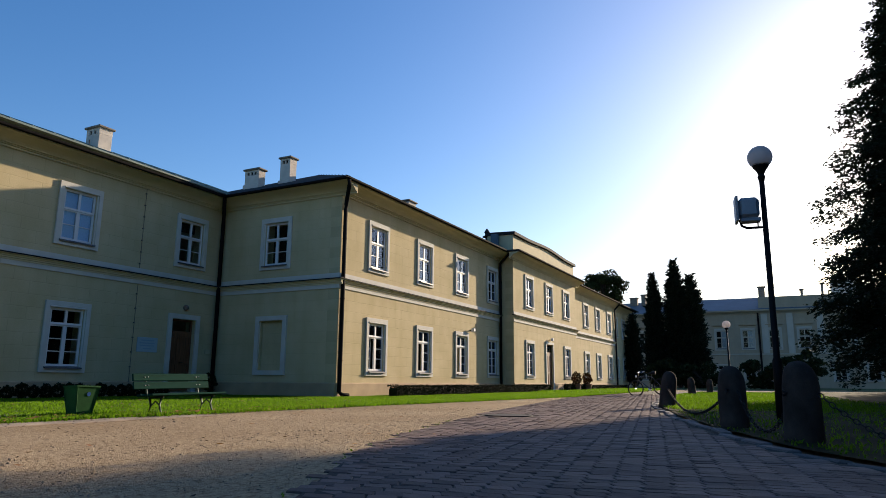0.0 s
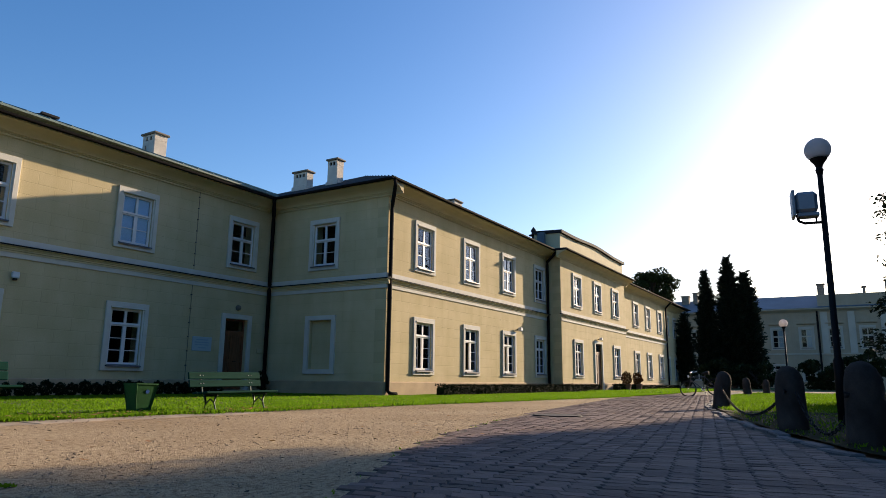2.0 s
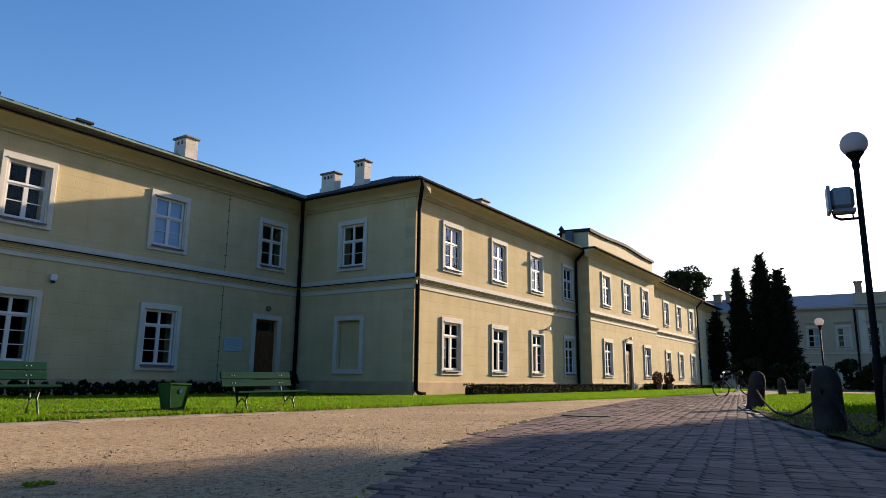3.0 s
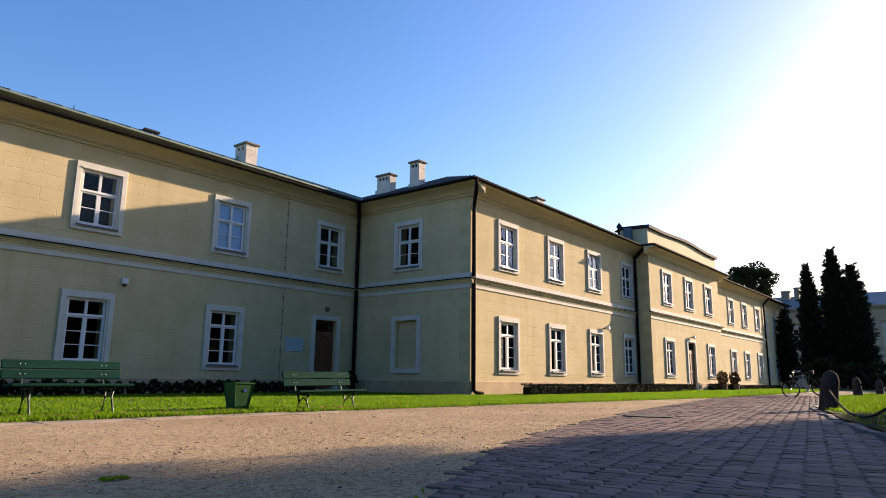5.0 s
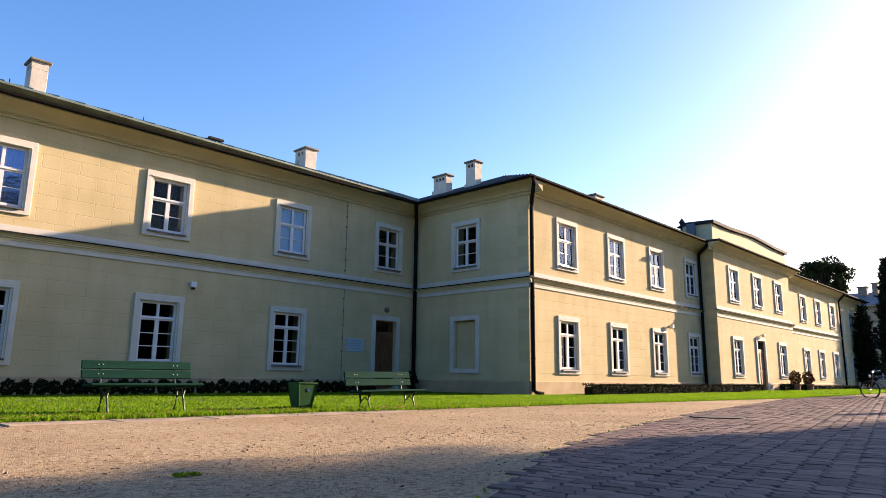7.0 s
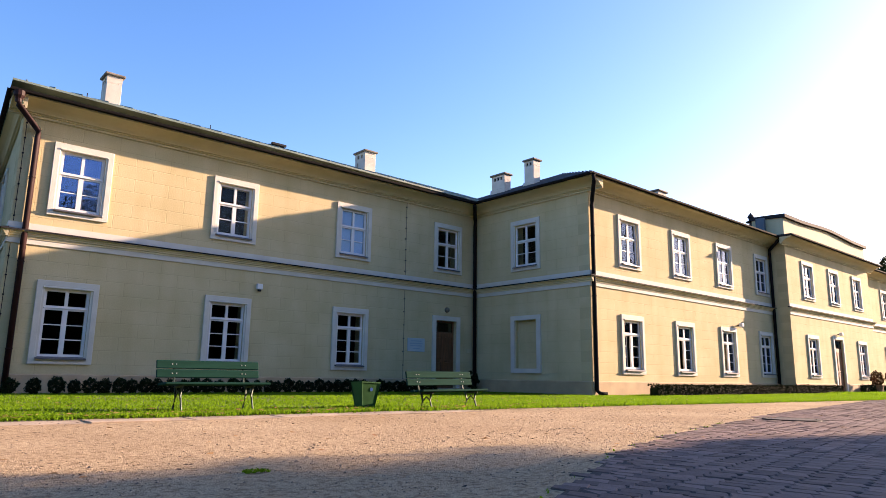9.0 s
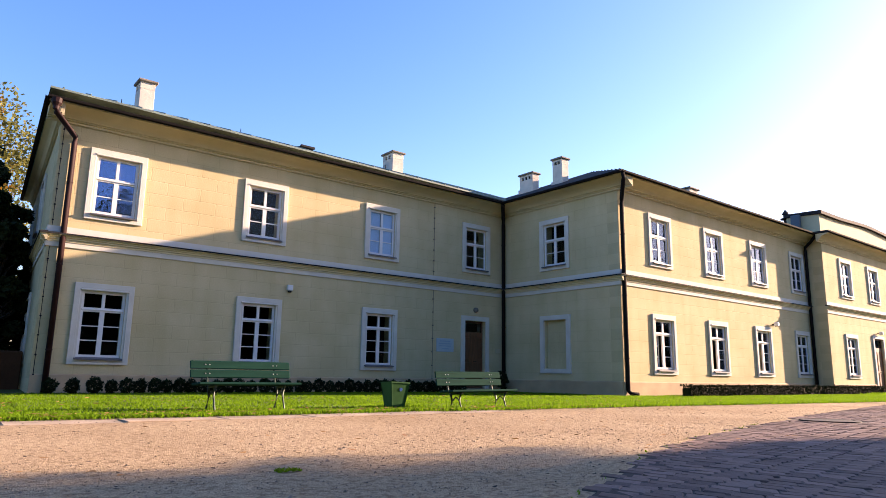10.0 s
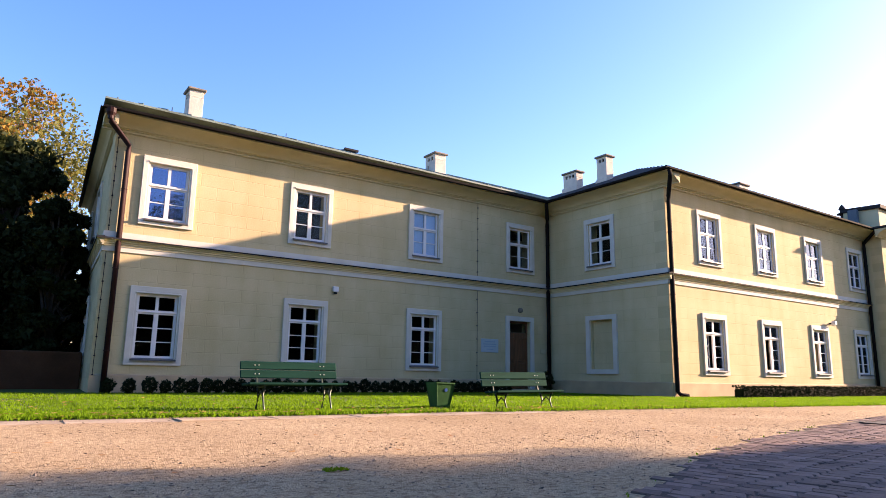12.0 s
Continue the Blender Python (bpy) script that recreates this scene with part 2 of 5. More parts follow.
def window_set(up):
    """The meshes of one window, in its own frame: u from 0 to W_OUT, z from 0 at the foot of the surround."""
    if up in MESH:
        return MESH[up]
    h = (UZ1 - UZ0) if up else (GZ1 - GZ0)
    u0, u1, z0, z1 = 0.19, W_OUT - 0.19, 0.16, h - 0.19
    pr = 0.06
    sur = wall_mesh(W_OUT, 0, h, pr, [(0.14, W_OUT - 0.14, 0.10, h - 0.14)])
    bmesh.ops.bevel(sur, geom=[e for e in sur.edges if len(e.link_faces) == 2 and e.calc_face_angle(0) > 1], offset=0.008, segments=1, affect="EDGES")
    bmesh.ops.translate(sur, verts=sur.verts, vec=(0, -pr, 0))
    step = wall_mesh(W_OUT - 0.28, 0.10, h - 0.14, 0.035, [(0.05, W_OUT - 0.33, z0, z1)])
    bmesh.ops.translate(step, verts=step.verts, vec=(0.14, -0.035, 0))
    d = 0.035                                  # how far the frame stands back
    tz = z0 + (z1 - z0) * (0.61 if up else 0.72)
    mid = (u0 + u1) / 2
    f = 0.07
    lo0, lo1 = z0 + f + 0.02, tz - 0.055
    fr = wall_mesh(u1 - u0, z0, z1, 0.06, [(f, mid - 0.038 - u0, tz + 0.055, z1 - f), (mid + 0.038 - u0, u1 - u0 - f, tz + 0.055, z1 - f),
                                           (f, mid - 0.058 - u0, lo0, lo1), (mid + 0.058 - u0, u1 - u0 - f, lo0, lo1)])
    bmesh.ops.translate(fr, verts=fr.verts, vec=(u0, d, 0))
    rail = box(u0 + 0.02, u1 - 0.02, d - 0.03, d, tz - 0.02, tz + 0.02, bevel=0.008)
    n_bars = 1 if up else 2
    lz0, lz1 = z0 + f + 0.02, tz - 0.055
    bars = []
    for s in ((u0 + f, mid - 0.058), (mid + 0.058, u1 - f)):
        for k in range(n_bars):
            zc = lz0 + (lz1 - lz0) * (k + 1) / (n_bars + 1)
            bars.append((s[0], s[1], zc))
    panes = [(u0 + f, mid - 0.038, tz + 0.055, z1 - f), (mid + 0.038, u1 - f, tz + 0.055, z1 - f)]
    for s in ((u0 + f, mid - 0.058), (mid + 0.058, u1 - f)):
        for k in range(n_bars + 1):
            zz = [lz0 + (lz1 - lz0) * q / (n_bars + 1) for q in (k, k + 1)]
            panes.append((s[0], s[1], zz[0] + 0.012, zz[1] - 0.012))
    MESH[up] = dict(sur=sur, step=step, rail=rail,  fr=fr, bars=bars, panes=panes, d=d, u0=u0, u1=u1, z0=z0, made=None, h=h)
    return MESH[up]


def window(parent, m, up, glass="glass", inside="", ajar=0):
    """One window: surround > frame, bars, panes, sill, with panes that hang a little unevenly."""
    s = window_set(up)
    if s["made"] is None:
        proto = {}
        top = part("window", s["sur"], "trim", parent, "", m)
        proto["window_frame"] = part("window_frame", s["fr"], "sash", top)
        proto["inner_trim"] = part("inner_trim", s["step"], "trim", top)
        proto["transom_rail"] = part("transom_rail", s["rail"], "sash", top)
        proto["hood"] = part("hood", box(0.13, W_OUT - 0.13, -0.085, -0.036, s["h"] - 0.19, s["h"] - 0.14, bevel=0.012), "trim", top)
        sill = bmesh.new()
        sweep(sill, [(-s["d"], s["z0"] + 0.03), (0.13, s["z0"] - 0.01), (0.13, s["z0"] - 0.045), (0.11, s["z0"] - 0.045), (-s["d"], s["z0"] - 0.005)], s["u0"] - 0.04, s["u1"] + 0.04)
        bmesh.ops.recalc_face_normals(sill, faces=sill.faces)
        proto["window_sill"] = part("window_sill", sill, "sill", top, "dark sheet-metal sill")
        s["bar_obs"] = [part("glazing_bar", box(a, b, s["d"] + 0.015, s["d"] + 0.045, z - 0.012, z + 0.012), "sash", top) for a, b, z in s["bars"]]
        s["pane_obs"] = [part("pane", box(a, b, s["d"] + 0.028, s["d"] + 0.032, c, e), glass, top) for a, b, c, e in s["panes"]]
        s["made"], s["top"] = proto, top
        s["variants"] = {glass: [o.data for o in s["pane_obs"]]}
        panes = s["pane_obs"]
    else:
        top = again(s["top"], m, parent, "window")
        for k, o in s["made"].items():
            again(o, Matrix(), top)
        for o in s["bar_obs"]:
            again(o, Matrix(), top)
        if glass not in s["variants"]:
            s["variants"][glass] = []
            for o in s["pane_obs"]:
                me = o.data.copy()
                me.materials[0] = M[glass]
                s["variants"][glass].append(me)
        panes = []
        for me in s["variants"][glass]:
            o = new("pane", me)
            o.parent = top
            panes.append(o)
    if ajar:
        n_bars = 1 if up else 2
        drop = [o for o in panes[2:3 + n_bars]] + [o for o in top.children if o.name.startswith("glazing_bar")][:n_bars]
        panes = panes[:2] + panes[3 + n_bars:]
        for o in drop:
            bpy.data.objects.remove(o)
        c0, c1 = s["panes"][2][0], s["panes"][2][1]
        zz = [p for p in s["panes"][2:3 + n_bars]]
        w = c1 - c0
        lf = wall_mesh(w, zz[0][2] - 0.01, zz[-1][3] + 0.01, 0.04, [(0.04, w - 0.04, p[2] + 0.02, p[3] - 0.02) for p in zz])
        cs = part("casement", lf, "sash", top, "white casement leaf standing ajar", Matrix.Translation((c0, s["d"] + 0.05, 0)) @ pose(0, 0, 0, 0, 0, ajar))
        for p in zz:
            g = part("casement_pane", box(0.04, w - 0.04, 0.018, 0.022, p[2] + 0.02, p[3] - 0.02), glass, top, "", cs.matrix_basis.copy())
            g.visible_shadow = False
    for o in panes:
        o.visible_shadow = False
        c = Vector(((s["u0"] + s["u1"]) / 2, s["d"], s["h"] / 2))
        o.matrix_basis = Matrix.Translation(c) @ pose(0, 0, 0, random.uniform(-0.5, 0.5), 0, random.uniform(-0.6, 0.6)) @ Matrix.Translation(-c)
    if inside:
        part("blind" if inside == "blind" else "curtain", box(s["u0"] + 0.04 + (0.5 if inside == "curtain" else 0), s["u1"] - 0.04, s["d"] + 0.07, s["d"] + 0.08, s["z0"] + 0.05, s["h"] - 0.24), inside, top)
    return top


def storey_bands(parent, m, u0, u1, ends=(0, 0)):
    """The band between the storeys: white flat strip, cream moulding with a sheet-metal drip, white strip."""
    e0, e1 = ends
    b = bmesh.new()
    sweep(b, [(0, 3.62), (0, 3.75), (0.035, 3.75), (0.035, 3.62)], u0 - 0.035 * e0, u1 + 0.035 * e1)
    part("string_course", b, "trim", parent, "white stucco band", m)
    b = bmesh.new()
    sweep(b, [(0, 3.75), (0, 3.93), (0.165, 3.93), (0.165, 3.90), (0.12, 3.89), (0.12, 3.865), (0.085, 3.84), (0.085, 3.81), (0.055, 3.80), (0.055, 3.75)], u0 - 0.15 * e0, u1 + 0.15 * e1)
    part("string_moulding", b, "moulding", parent, "", m)
    b = bmesh.new()
    sweep(b, [(0, 3.93), (0, 3.985), (0.19, 3.95), (0.19, 3.915), (0.175, 3.915), (0.175, 3.93)], u0 - 0.19 * e0, u1 + 0.19 * e1)
    part("drip_flashing", b, "flashing", parent, "dark sheet-metal drip", m)
    b = bmesh.new()
    sweep(b, [(0, 3.99), (0, 4.14), (0.03, 4.14), (0.03, 3.985)], u0 - 0.03 * e0, u1 + 0.03 * e1)
    part("string_course", b, "trim", parent, "white stucco band", m)


def cornice(parent, m, u0, u1, ends=(0, 0), top=WALL_TOP, over=OVER):
    """The coved cornice under the eaves, drawn with mitre-like overlaps at the ends."""
    b = bmesh.new()
    z = top - 7.15
    c = over - 0.06
    prof = [(o, h + z) for o, h in ((0, 6.86), (0, 7.20), (c, 7.20), (c, 7.165), (c - 0.03, 7.155), (c * 0.78, 7.135), (c * 0.56, 7.095), (c * 0.38, 7.04), (c * 0.27, 6.985), (c * 0.25, 6.955), (0.10, 6.95), (0.10, 6.925), (0.05, 6.915), (0.05, 6.86))]
    sweep(b, prof, u0 - (over - 0.06) * ends[0], u1 + (over - 0.06) * ends[1])
    part("cornice", b, "moulding", parent, "", m)


def plinth(parent, m, u0, u1, gaps=()):
    b = bmesh.new()
    edges = [u0] + [g for gap in gaps for g in gap] + [u1]
    for a, c in zip(edges[::2], edges[1::2]):
        sweep(b, [(0, -0.1), (0, 0.47), (0.03, 0.46), (0.045, 0.44), (0.045, -0.1)], a, c)
    part("plinth", b, "plinth", parent, "weathered brownish plinth", m)


def facade(parent, m, length, ups, lows, extra=(), mat="wall", glass="glass", bright=(), insides=None, top=WALL_TOP, ajar=None):
    """A wall with its windows: ups and lows are where the surrounds start along u."""
    holes = [hole(u, True) for u in ups] + [hole(u, False) for u in lows] + list(extra)
    part("wall", wall_mesh(length, -0.1, top, 0.45, holes), mat, parent, "", m)
    for up, list_u in ((True, ups), (False, lows)):
        for i, u in enumerate(list_u):
            key = (up, i)
            window(parent, m @ Matrix.Translation((u, 0, UZ0 if up else GZ0)), up, "glass_bright" if key in bright else glass, (insides or {}).get(key, ""), (ajar or {}).get(key, 0))


F_A, F_B, F_C = facing(X_L, Y_A), facing(X_B, Y_A, -90), facing(X_B, Y_C)
F_P, F_D = facing(X_P0, Y_P), facing(X_P1, Y_D)

# wing A: the shaded wing that faces the benches
door_a = (16.16 - X_L, 17.20 - X_L, 0.12, 2.62)
facade(house, F_A, X_B - X_L, [3.16 - X_L, 7.38 - X_L, 11.67 - X_L, 16.01 - X_L], [3.16 - X_L, 7.38 - X_L, 11.67 - X_L],
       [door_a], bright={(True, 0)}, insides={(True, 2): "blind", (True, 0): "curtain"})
storey_bands(house, F_A, 0, X_B - X_L, (1, 0))
cornice(house, F_A, 0.29, X_B - X_L, (1, 0))
plinth(house, F_A, 0, X_B - X_L, [(door_a[0] - 0.2, door_a[1] + 0.2)])
# side B of the projecting wing, with a blind window below
niche = (Y_A - 16.70, Y_A - 15.70, GZ0 + 0.18, GZ1 - 0.18)
facade(house, F_B, Y_A - Y_C - 0.45, [Y_A - 16.90], [], [niche])
storey_bands(house, F_B, 0, Y_A - Y_C, (0, 1))
cornice(house, F_B, 0, Y_A - Y_C, (0, 1))
plinth(house, F_B, 0, Y_A - Y_C)
# wing C: the sunlit front
facade(house, F_C, X_P0 - X_B, [u - X_B for u in (19.86, 23.47, 27.05, 30.68)], [u - X_B for u in (19.86, 23.47, 27.05, 30.68)],
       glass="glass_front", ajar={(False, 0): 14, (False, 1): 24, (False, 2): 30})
storey_bands(house, F_C, 0, X_P0 - X_B, (0, 0))
cornice(house, F_C, 0, X_P0 - X_B, (0, 0))
plinth(house, F_C, 0, X_P0 - X_B)
# the pavilion with its attic, and wing D beyond it
door_p = (37.55 - X_P0, 38.75 - X_P0, 0.05, 2.70)
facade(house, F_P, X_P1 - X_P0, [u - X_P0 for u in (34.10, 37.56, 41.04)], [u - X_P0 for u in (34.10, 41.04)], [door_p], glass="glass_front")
storey_bands(house, F_P, 0, X_P1 - X_P0, (1, 1))
cornice(house, F_P, 0, X_P1 - X_P0, (1, 1), over=0.6)
plinth(house, F_P, 0, X_P1 - X_P0, [(door_p[0] - 0.18, door_p[1] + 0.18)])
part("wall", wall_mesh(Y_C - Y_P - 0.45, -0.1, WALL_TOP, 0.4, []), "wall", house, "", facing(X_P0, Y_C, -90))
facade(house, F_D, X_D1 - X_P1, [u - X_P1 for u in (48.42, 51.90, 55.60)], [u - X_P1 for u in (48.42, 51.90, 55.60)])
storey_bands(house, F_D, 0, X_D1 - X_P1)
cornice(house, F_D, 0, X_D1 - X_P1)
plinth(house, F_D, 0, X_D1 - X_P1)
F_E = facing(X_D1, Y_D + 0.35)
facade(house, F_E, X_E - X_D1, [1.2, 4.2], [1.2, 4.2])
cornice(house, F_E, 0, X_E - X_D1)


# plain closing walls at the back and the ends, and a floor inside
def closing(x0, x1, y0, y1):
    part("wall", box(x0, x1, y0, y1, -0.1, WALL_TOP), "wall", house)


SIDE = 0.38                                  # the eaves overhang less at the end
SKEW = 4.2                                   # the end wall is not quite square to the front
L_END = (30.0 - Y_A) / math.cos(radians(SKEW))
F_L = facing(X_L + L_END * math.sin(radians(SKEW)), 30.0, -90 - SKEW)
facade(house, F_L, L_END - 0.47, [1.5, 6.2], [1.5, 6.2])
storey_bands(house, F_L, 0, L_END, (0, 1))
cornice(house, F_L, 0, L_END + 0.29, (0, 1), over=SIDE)
closing(X_L + 0.85, X_B + 0.45, 30.0, 30.4)
closing(X_B, X_B + 0.4, 24.6, 30.0)
closing(X_B + 0.45, X_E, 24.2, 24.6)
closing(X_E - 0.4, X_E, Y_D + 0.8, 24.2)
# near-black floors and inner walls stand in for dark rooms behind the panes
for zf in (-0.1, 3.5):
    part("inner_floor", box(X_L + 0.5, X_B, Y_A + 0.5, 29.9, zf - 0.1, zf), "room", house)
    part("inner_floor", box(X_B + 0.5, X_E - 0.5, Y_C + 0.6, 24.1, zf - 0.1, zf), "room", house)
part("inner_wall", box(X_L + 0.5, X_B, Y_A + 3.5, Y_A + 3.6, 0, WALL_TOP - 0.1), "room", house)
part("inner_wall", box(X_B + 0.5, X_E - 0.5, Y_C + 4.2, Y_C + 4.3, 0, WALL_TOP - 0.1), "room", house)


# ---- roofs ----
def hip_roof(name, x0, x1, y0, y1, slope, seams=0.62, skew=0.0, mat="roof", z=EAVE, kick=0.0):
    """A hipped sheet roof over its eaves; each standing seam of the long front slope is a part."""
    bm = bmesh.new()
    half = (y1 - y0) / 2
    zr = z + slope * half
    ra, rb = x0 + half, x1 - half
    P = [(x0, y0, z + kick), (x1, y0, z), (x1, y1, z), (x0 + skew, y1, z), (ra, y0 + half, zr), (rb, y0 + half, zr)]
    v = [bm.verts.new(p) for p in P]
    for f in ((0, 1, 5, 4), (1, 2, 5), (2, 3, 4, 5), (3, 0, 4)):
        bm.faces.new([v[i] for i in f])
    w = [bm.verts.new((p[0], p[1], p[2] - 0.05)) for p in P[:4]]
    for i in range(4):
        j = (i + 1) % 4
        bm.faces.new((v[j], v[i], w[i], w[j]))
    bm.faces.new(w[::-1])
    bmesh.ops.recalc_face_normals(bm, faces=bm.faces)
    rf = part(name, bm, mat, house, "weathered grey-green sheet-metal roof")
    for i in range(int((x1 - x0) / seams)):
        x = x0 + (i + 0.5) * seams
        lift = kick * (1 - (x - x0) / (x1 - x0))
        run = min(half, x - x0, x1 - x)
        if run < 0.3:
            continue
        sb = bmesh.new()
        a = [(x + dx, y0 + 0.12, z + lift + dz) for dx, dz in ((-0.012, 0.04), (0.012, 0.04), (0.012, 0.085), (-0.012, 0.085))]
        q = [sb.verts.new(p) for p in a]
        r = [sb.verts.new((p[0], p[1] + run - 0.12, p[2] - lift * run / half + slope * (run - 0.12))) for p in a]
        for k in range(4):
            sb.faces.new((q[k], q[(k + 1) % 4], r[(k + 1) % 4], r[k]))
        sb.faces.new(q[::-1])
        part("roof_seam", sb, mat, rf)
    return rf


hip_roof("roof", X_L - 0.43, 27.0, Y_A - OVER, 30.7, SLOPE, skew=0.92, kick=0.22)
hip_roof("roof", X_B - OVER, X_E + OVER, Y_C - OVER, 24.9, 0.425, mat="roof_dark")


# gutters along the eaves
def gutter(m, u0, u1, over=OVER):
    b = bmesh.new()
    sweep(b, [(over - 0.04, 7.215), (over - 0.04, 7.24), (over + 0.06, 7.24), (over + 0.07, 7.265), (over + 0.08, 7.255), (over + 0.07, 7.205), (over + 0.03, 7.185), (over - 0.02, 7.195)], u0, u1)
    part("gutter", b, "gutter", house, "dark half-round gutter", m)


gutter(F_A, -0.46, X_B - X_L - OVER)
gutter(F_B, OVER, Y_A - Y_C + OVER)
gutter(F_C, -OVER, X_P0 - X_B - 0.6)
gutter(F_P, -0.6, X_P1 - X_P0 + 0.6, 0.6)
gutter(F_D, 0.6, X_D1 - X_P1 + 0.1)
gutter(F_E, 0, X_E - X_D1 + 0.6)
gutter(F_L, -0.6, L_END + OVER, 0.38)


# ---- doors, niche, pipes and fittings of the outbuilding ----
def doorway(m, u0, u1, z0, z1, leaf_mat="door", depth=0.24, surround=0.17):
    """A door: surround > two panelled leaves, transom window, handle."""
    s = wall_mesh(u1 - u0 + 2 * surround, z0, z1 + surround, 0.06, [(surround, u1 - u0 + surround, z0, z1)])
    bmesh.ops.translate(s, verts=s.verts, vec=(u0 - surround, -0.06, 0))
    top = part("door", s, "trim", house, "brown wooden double door in a white surround", m)
    mid, tz = (u0 + u1) / 2, z0 + (z1 - z0) * 0.80
    for a, b in ((u0, mid - 0.004), (mid + 0.004, u1)):
        leaf = wall_mesh(b - a, z0 + 0.02, tz, 0.05, [(0.09, b - a - 0.09, z0 + 0.25, z0 + 0.95), (0.09, b - a - 0.09, z0 + 1.08, tz - 0.12)])
        bmesh.ops.translate(leaf, verts=leaf.verts, vec=(a, depth, 0))
        lf = part("door_leaf", leaf, leaf_mat, top)
        for q0, q1 in ((z0 + 0.25, z0 + 0.95), (z0 + 1.08, tz - 0.12)):
            part("door_panel", box(a + 0.09, b - 0.09, depth + 0.018, depth + 0.04, q0, q1, bevel=0.012), leaf_mat, top)
    fr = wall_mesh(u1 - u0, tz, z1, 0.06, [(0.07, u1 - u0 - 0.07, tz + 0.08, z1 - 0.07)])
    bmesh.ops.translate(fr, verts=fr.verts, vec=(u0, depth, 0))
    part("transom_frame", fr, leaf_mat, top)
    p = part("transom_pane", box(u0 + 0.07, u1 - 0.07, depth + 0.028, depth + 0.032, tz + 0.08, z1 - 0.07), "glass", top)
    p.visible_shadow = False
    hb = bmesh.new()
    tube(hb, [(mid + 0.07, depth, z0 + 1.0), (mid + 0.07, depth - 0.05, z0 + 1.0), (mid + 0.17, depth - 0.05, z0 + 1.0)], 0.011, 6)
    part("door_handle", hb, "flashing", top, "dull metal handle")
    part("doorstep", box(u0 - 0.15, u1 + 0.15, -0.30, depth, -0.1, z0, bevel=0.02), "plinth", top, "worn stone step")
    return top


doorway(F_A, *door_a, depth=0.14)
doorway(F_P, *door_p, depth=0.05, surround=0.15)

nb = wall_mesh(W_OUT, GZ0, GZ1, 0.07, [(0.18, W_OUT - 0.18, GZ0 + 0.16, GZ1 - 0.16)])
bmesh.ops.translate(nb, verts=nb.verts, vec=(Y_A - 16.91, -0.07, 0))
nobj = part("blind_window", nb, "trim", house, "white surround of a walled-up window", F_B)
part("niche_back", box(niche[0] - 0.02, niche[1] + 0.02, 0.12, 0.2, niche[2] - 0.02, niche[3] + 0.02), "wall", nobj)


def downpipe(pts, mat="gutter", r=0.07, label="dark round downpipe"):
    b = bmesh.new()
    tube(b, pts, r, 8)
    ob = part("downpipe", b, mat, house, label, smooth=True)
    longest = max(range(len(pts) - 1), key=lambda i: (Vector(pts[i]) - Vector(pts[i + 1])).length)
    p, q = Vector(pts[longest]), Vector(pts[longest + 1])
    k = int((p - q).length / 1.6)
    for i in range(k):
        c = p.lerp(q, (i + 0.5) / k)
        cb = bmesh.new()
        lathe(cb, [(r + 0.003, -0.015), (r + 0.012, -0.012), (r + 0.012, 0.012), (r + 0.003, 0.015)], 8)
        part("pipe_clamp", cb, mat, ob, m=Matrix.Translation(c))
    return ob


downpipe([(X_B - OVER + 0.06, Y_C - OVER - 0.02, 7.16), (X_B - OVER + 0.08, Y_C - OVER - 0.02, 6.95), (X_B + 0.10, Y_C - 0.10, 6.55), (X_B + 0.10, Y_C - 0.09, 6.35), (X_B + 0.10, Y_C - 0.09, 0.18), (X_B + 0.17, Y_C - 0.16, 0.08), (X_B + 0.36, Y_C - 0.30, 0.06)])
downpipe([(X_B - OVER - 0.04, Y_A - OVER - 0.04, 7.14), (X_B - 0.13, Y_A - 0.13, 6.75), (X_B - 0.13, Y_A - 0.13, 6.5), (X_B - 0.13, Y_A - 0.13, 0.0)])
lp = downpipe([(2.16, Y_A - OVER - 0.03, 7.02), (2.18, Y_A - OVER - 0.03, 6.86), (2.75, Y_A - 0.09, 6.52), (2.75, Y_A - 0.09, 6.35), (2.75, Y_A - 0.09, 0.0)], "copper", 0.07, "brown-red metal downpipe")
fb = bmesh.new()
lathe(fb, [(0.07, 6.92), (0.075, 7.0), (0.12, 7.08), (0.125, 7.2), (0.11, 7.2)], 10, (2.16, Y_A - OVER - 0.03))
part("rain_hopper", fb, "copper", lp)
downpipe([(X_P0 - 0.35, Y_C - OVER, 7.14), (X_P0 - 0.13, Y_C - 0.11, 6.7), (X_P0 - 0.13, Y_C - 0.11, 6.5), (X_P0 - 0.13, Y_C - 0.11, 0.0)], r=0.07)
downpipe([(X_D1 - 0.9, Y_D - OVER, 7.12), (X_D1 - 0.12, Y_D - 0.10, 6.75), (X_D1 - 0.12, Y_D - 0.10, 6.4), (X_D1 - 0.12, Y_D - 0.10, 0.0)])


def wire(name, x, y, z0, z1, mat):
    b = bmesh.new()
    tube(b, [(x, y, z0), (x, y, z1)], 0.009, 5)
    ob = part(name, b, mat, house, "thin lightning conductor held by clamps")
    for i in range(7):
        part("wire_clamp", box(x - 0.02, x + 0.02, y - 0.02, y + 0.035, z0 + (i + 0.3) * (z1 - z0) / 7, z0 + (i + 0.3) * (z1 - z0) / 7 + 0.03), mat, ob)
    return ob


wire("lightning_wire", 14.65, Y_A - 0.035, 0.3, 3.6, "cap")
wire("lightning_wire", 14.65, Y_A - 0.035, 4.15, 6.95, "cap")
wire("lightning_wire", X_L + 0.07, Y_A - 0.035, 0.3, 3.6, "copper")
wire("lightning_wire", X_L + 0.07, Y_A - 0.035, 4.15, 6.95, "copper")
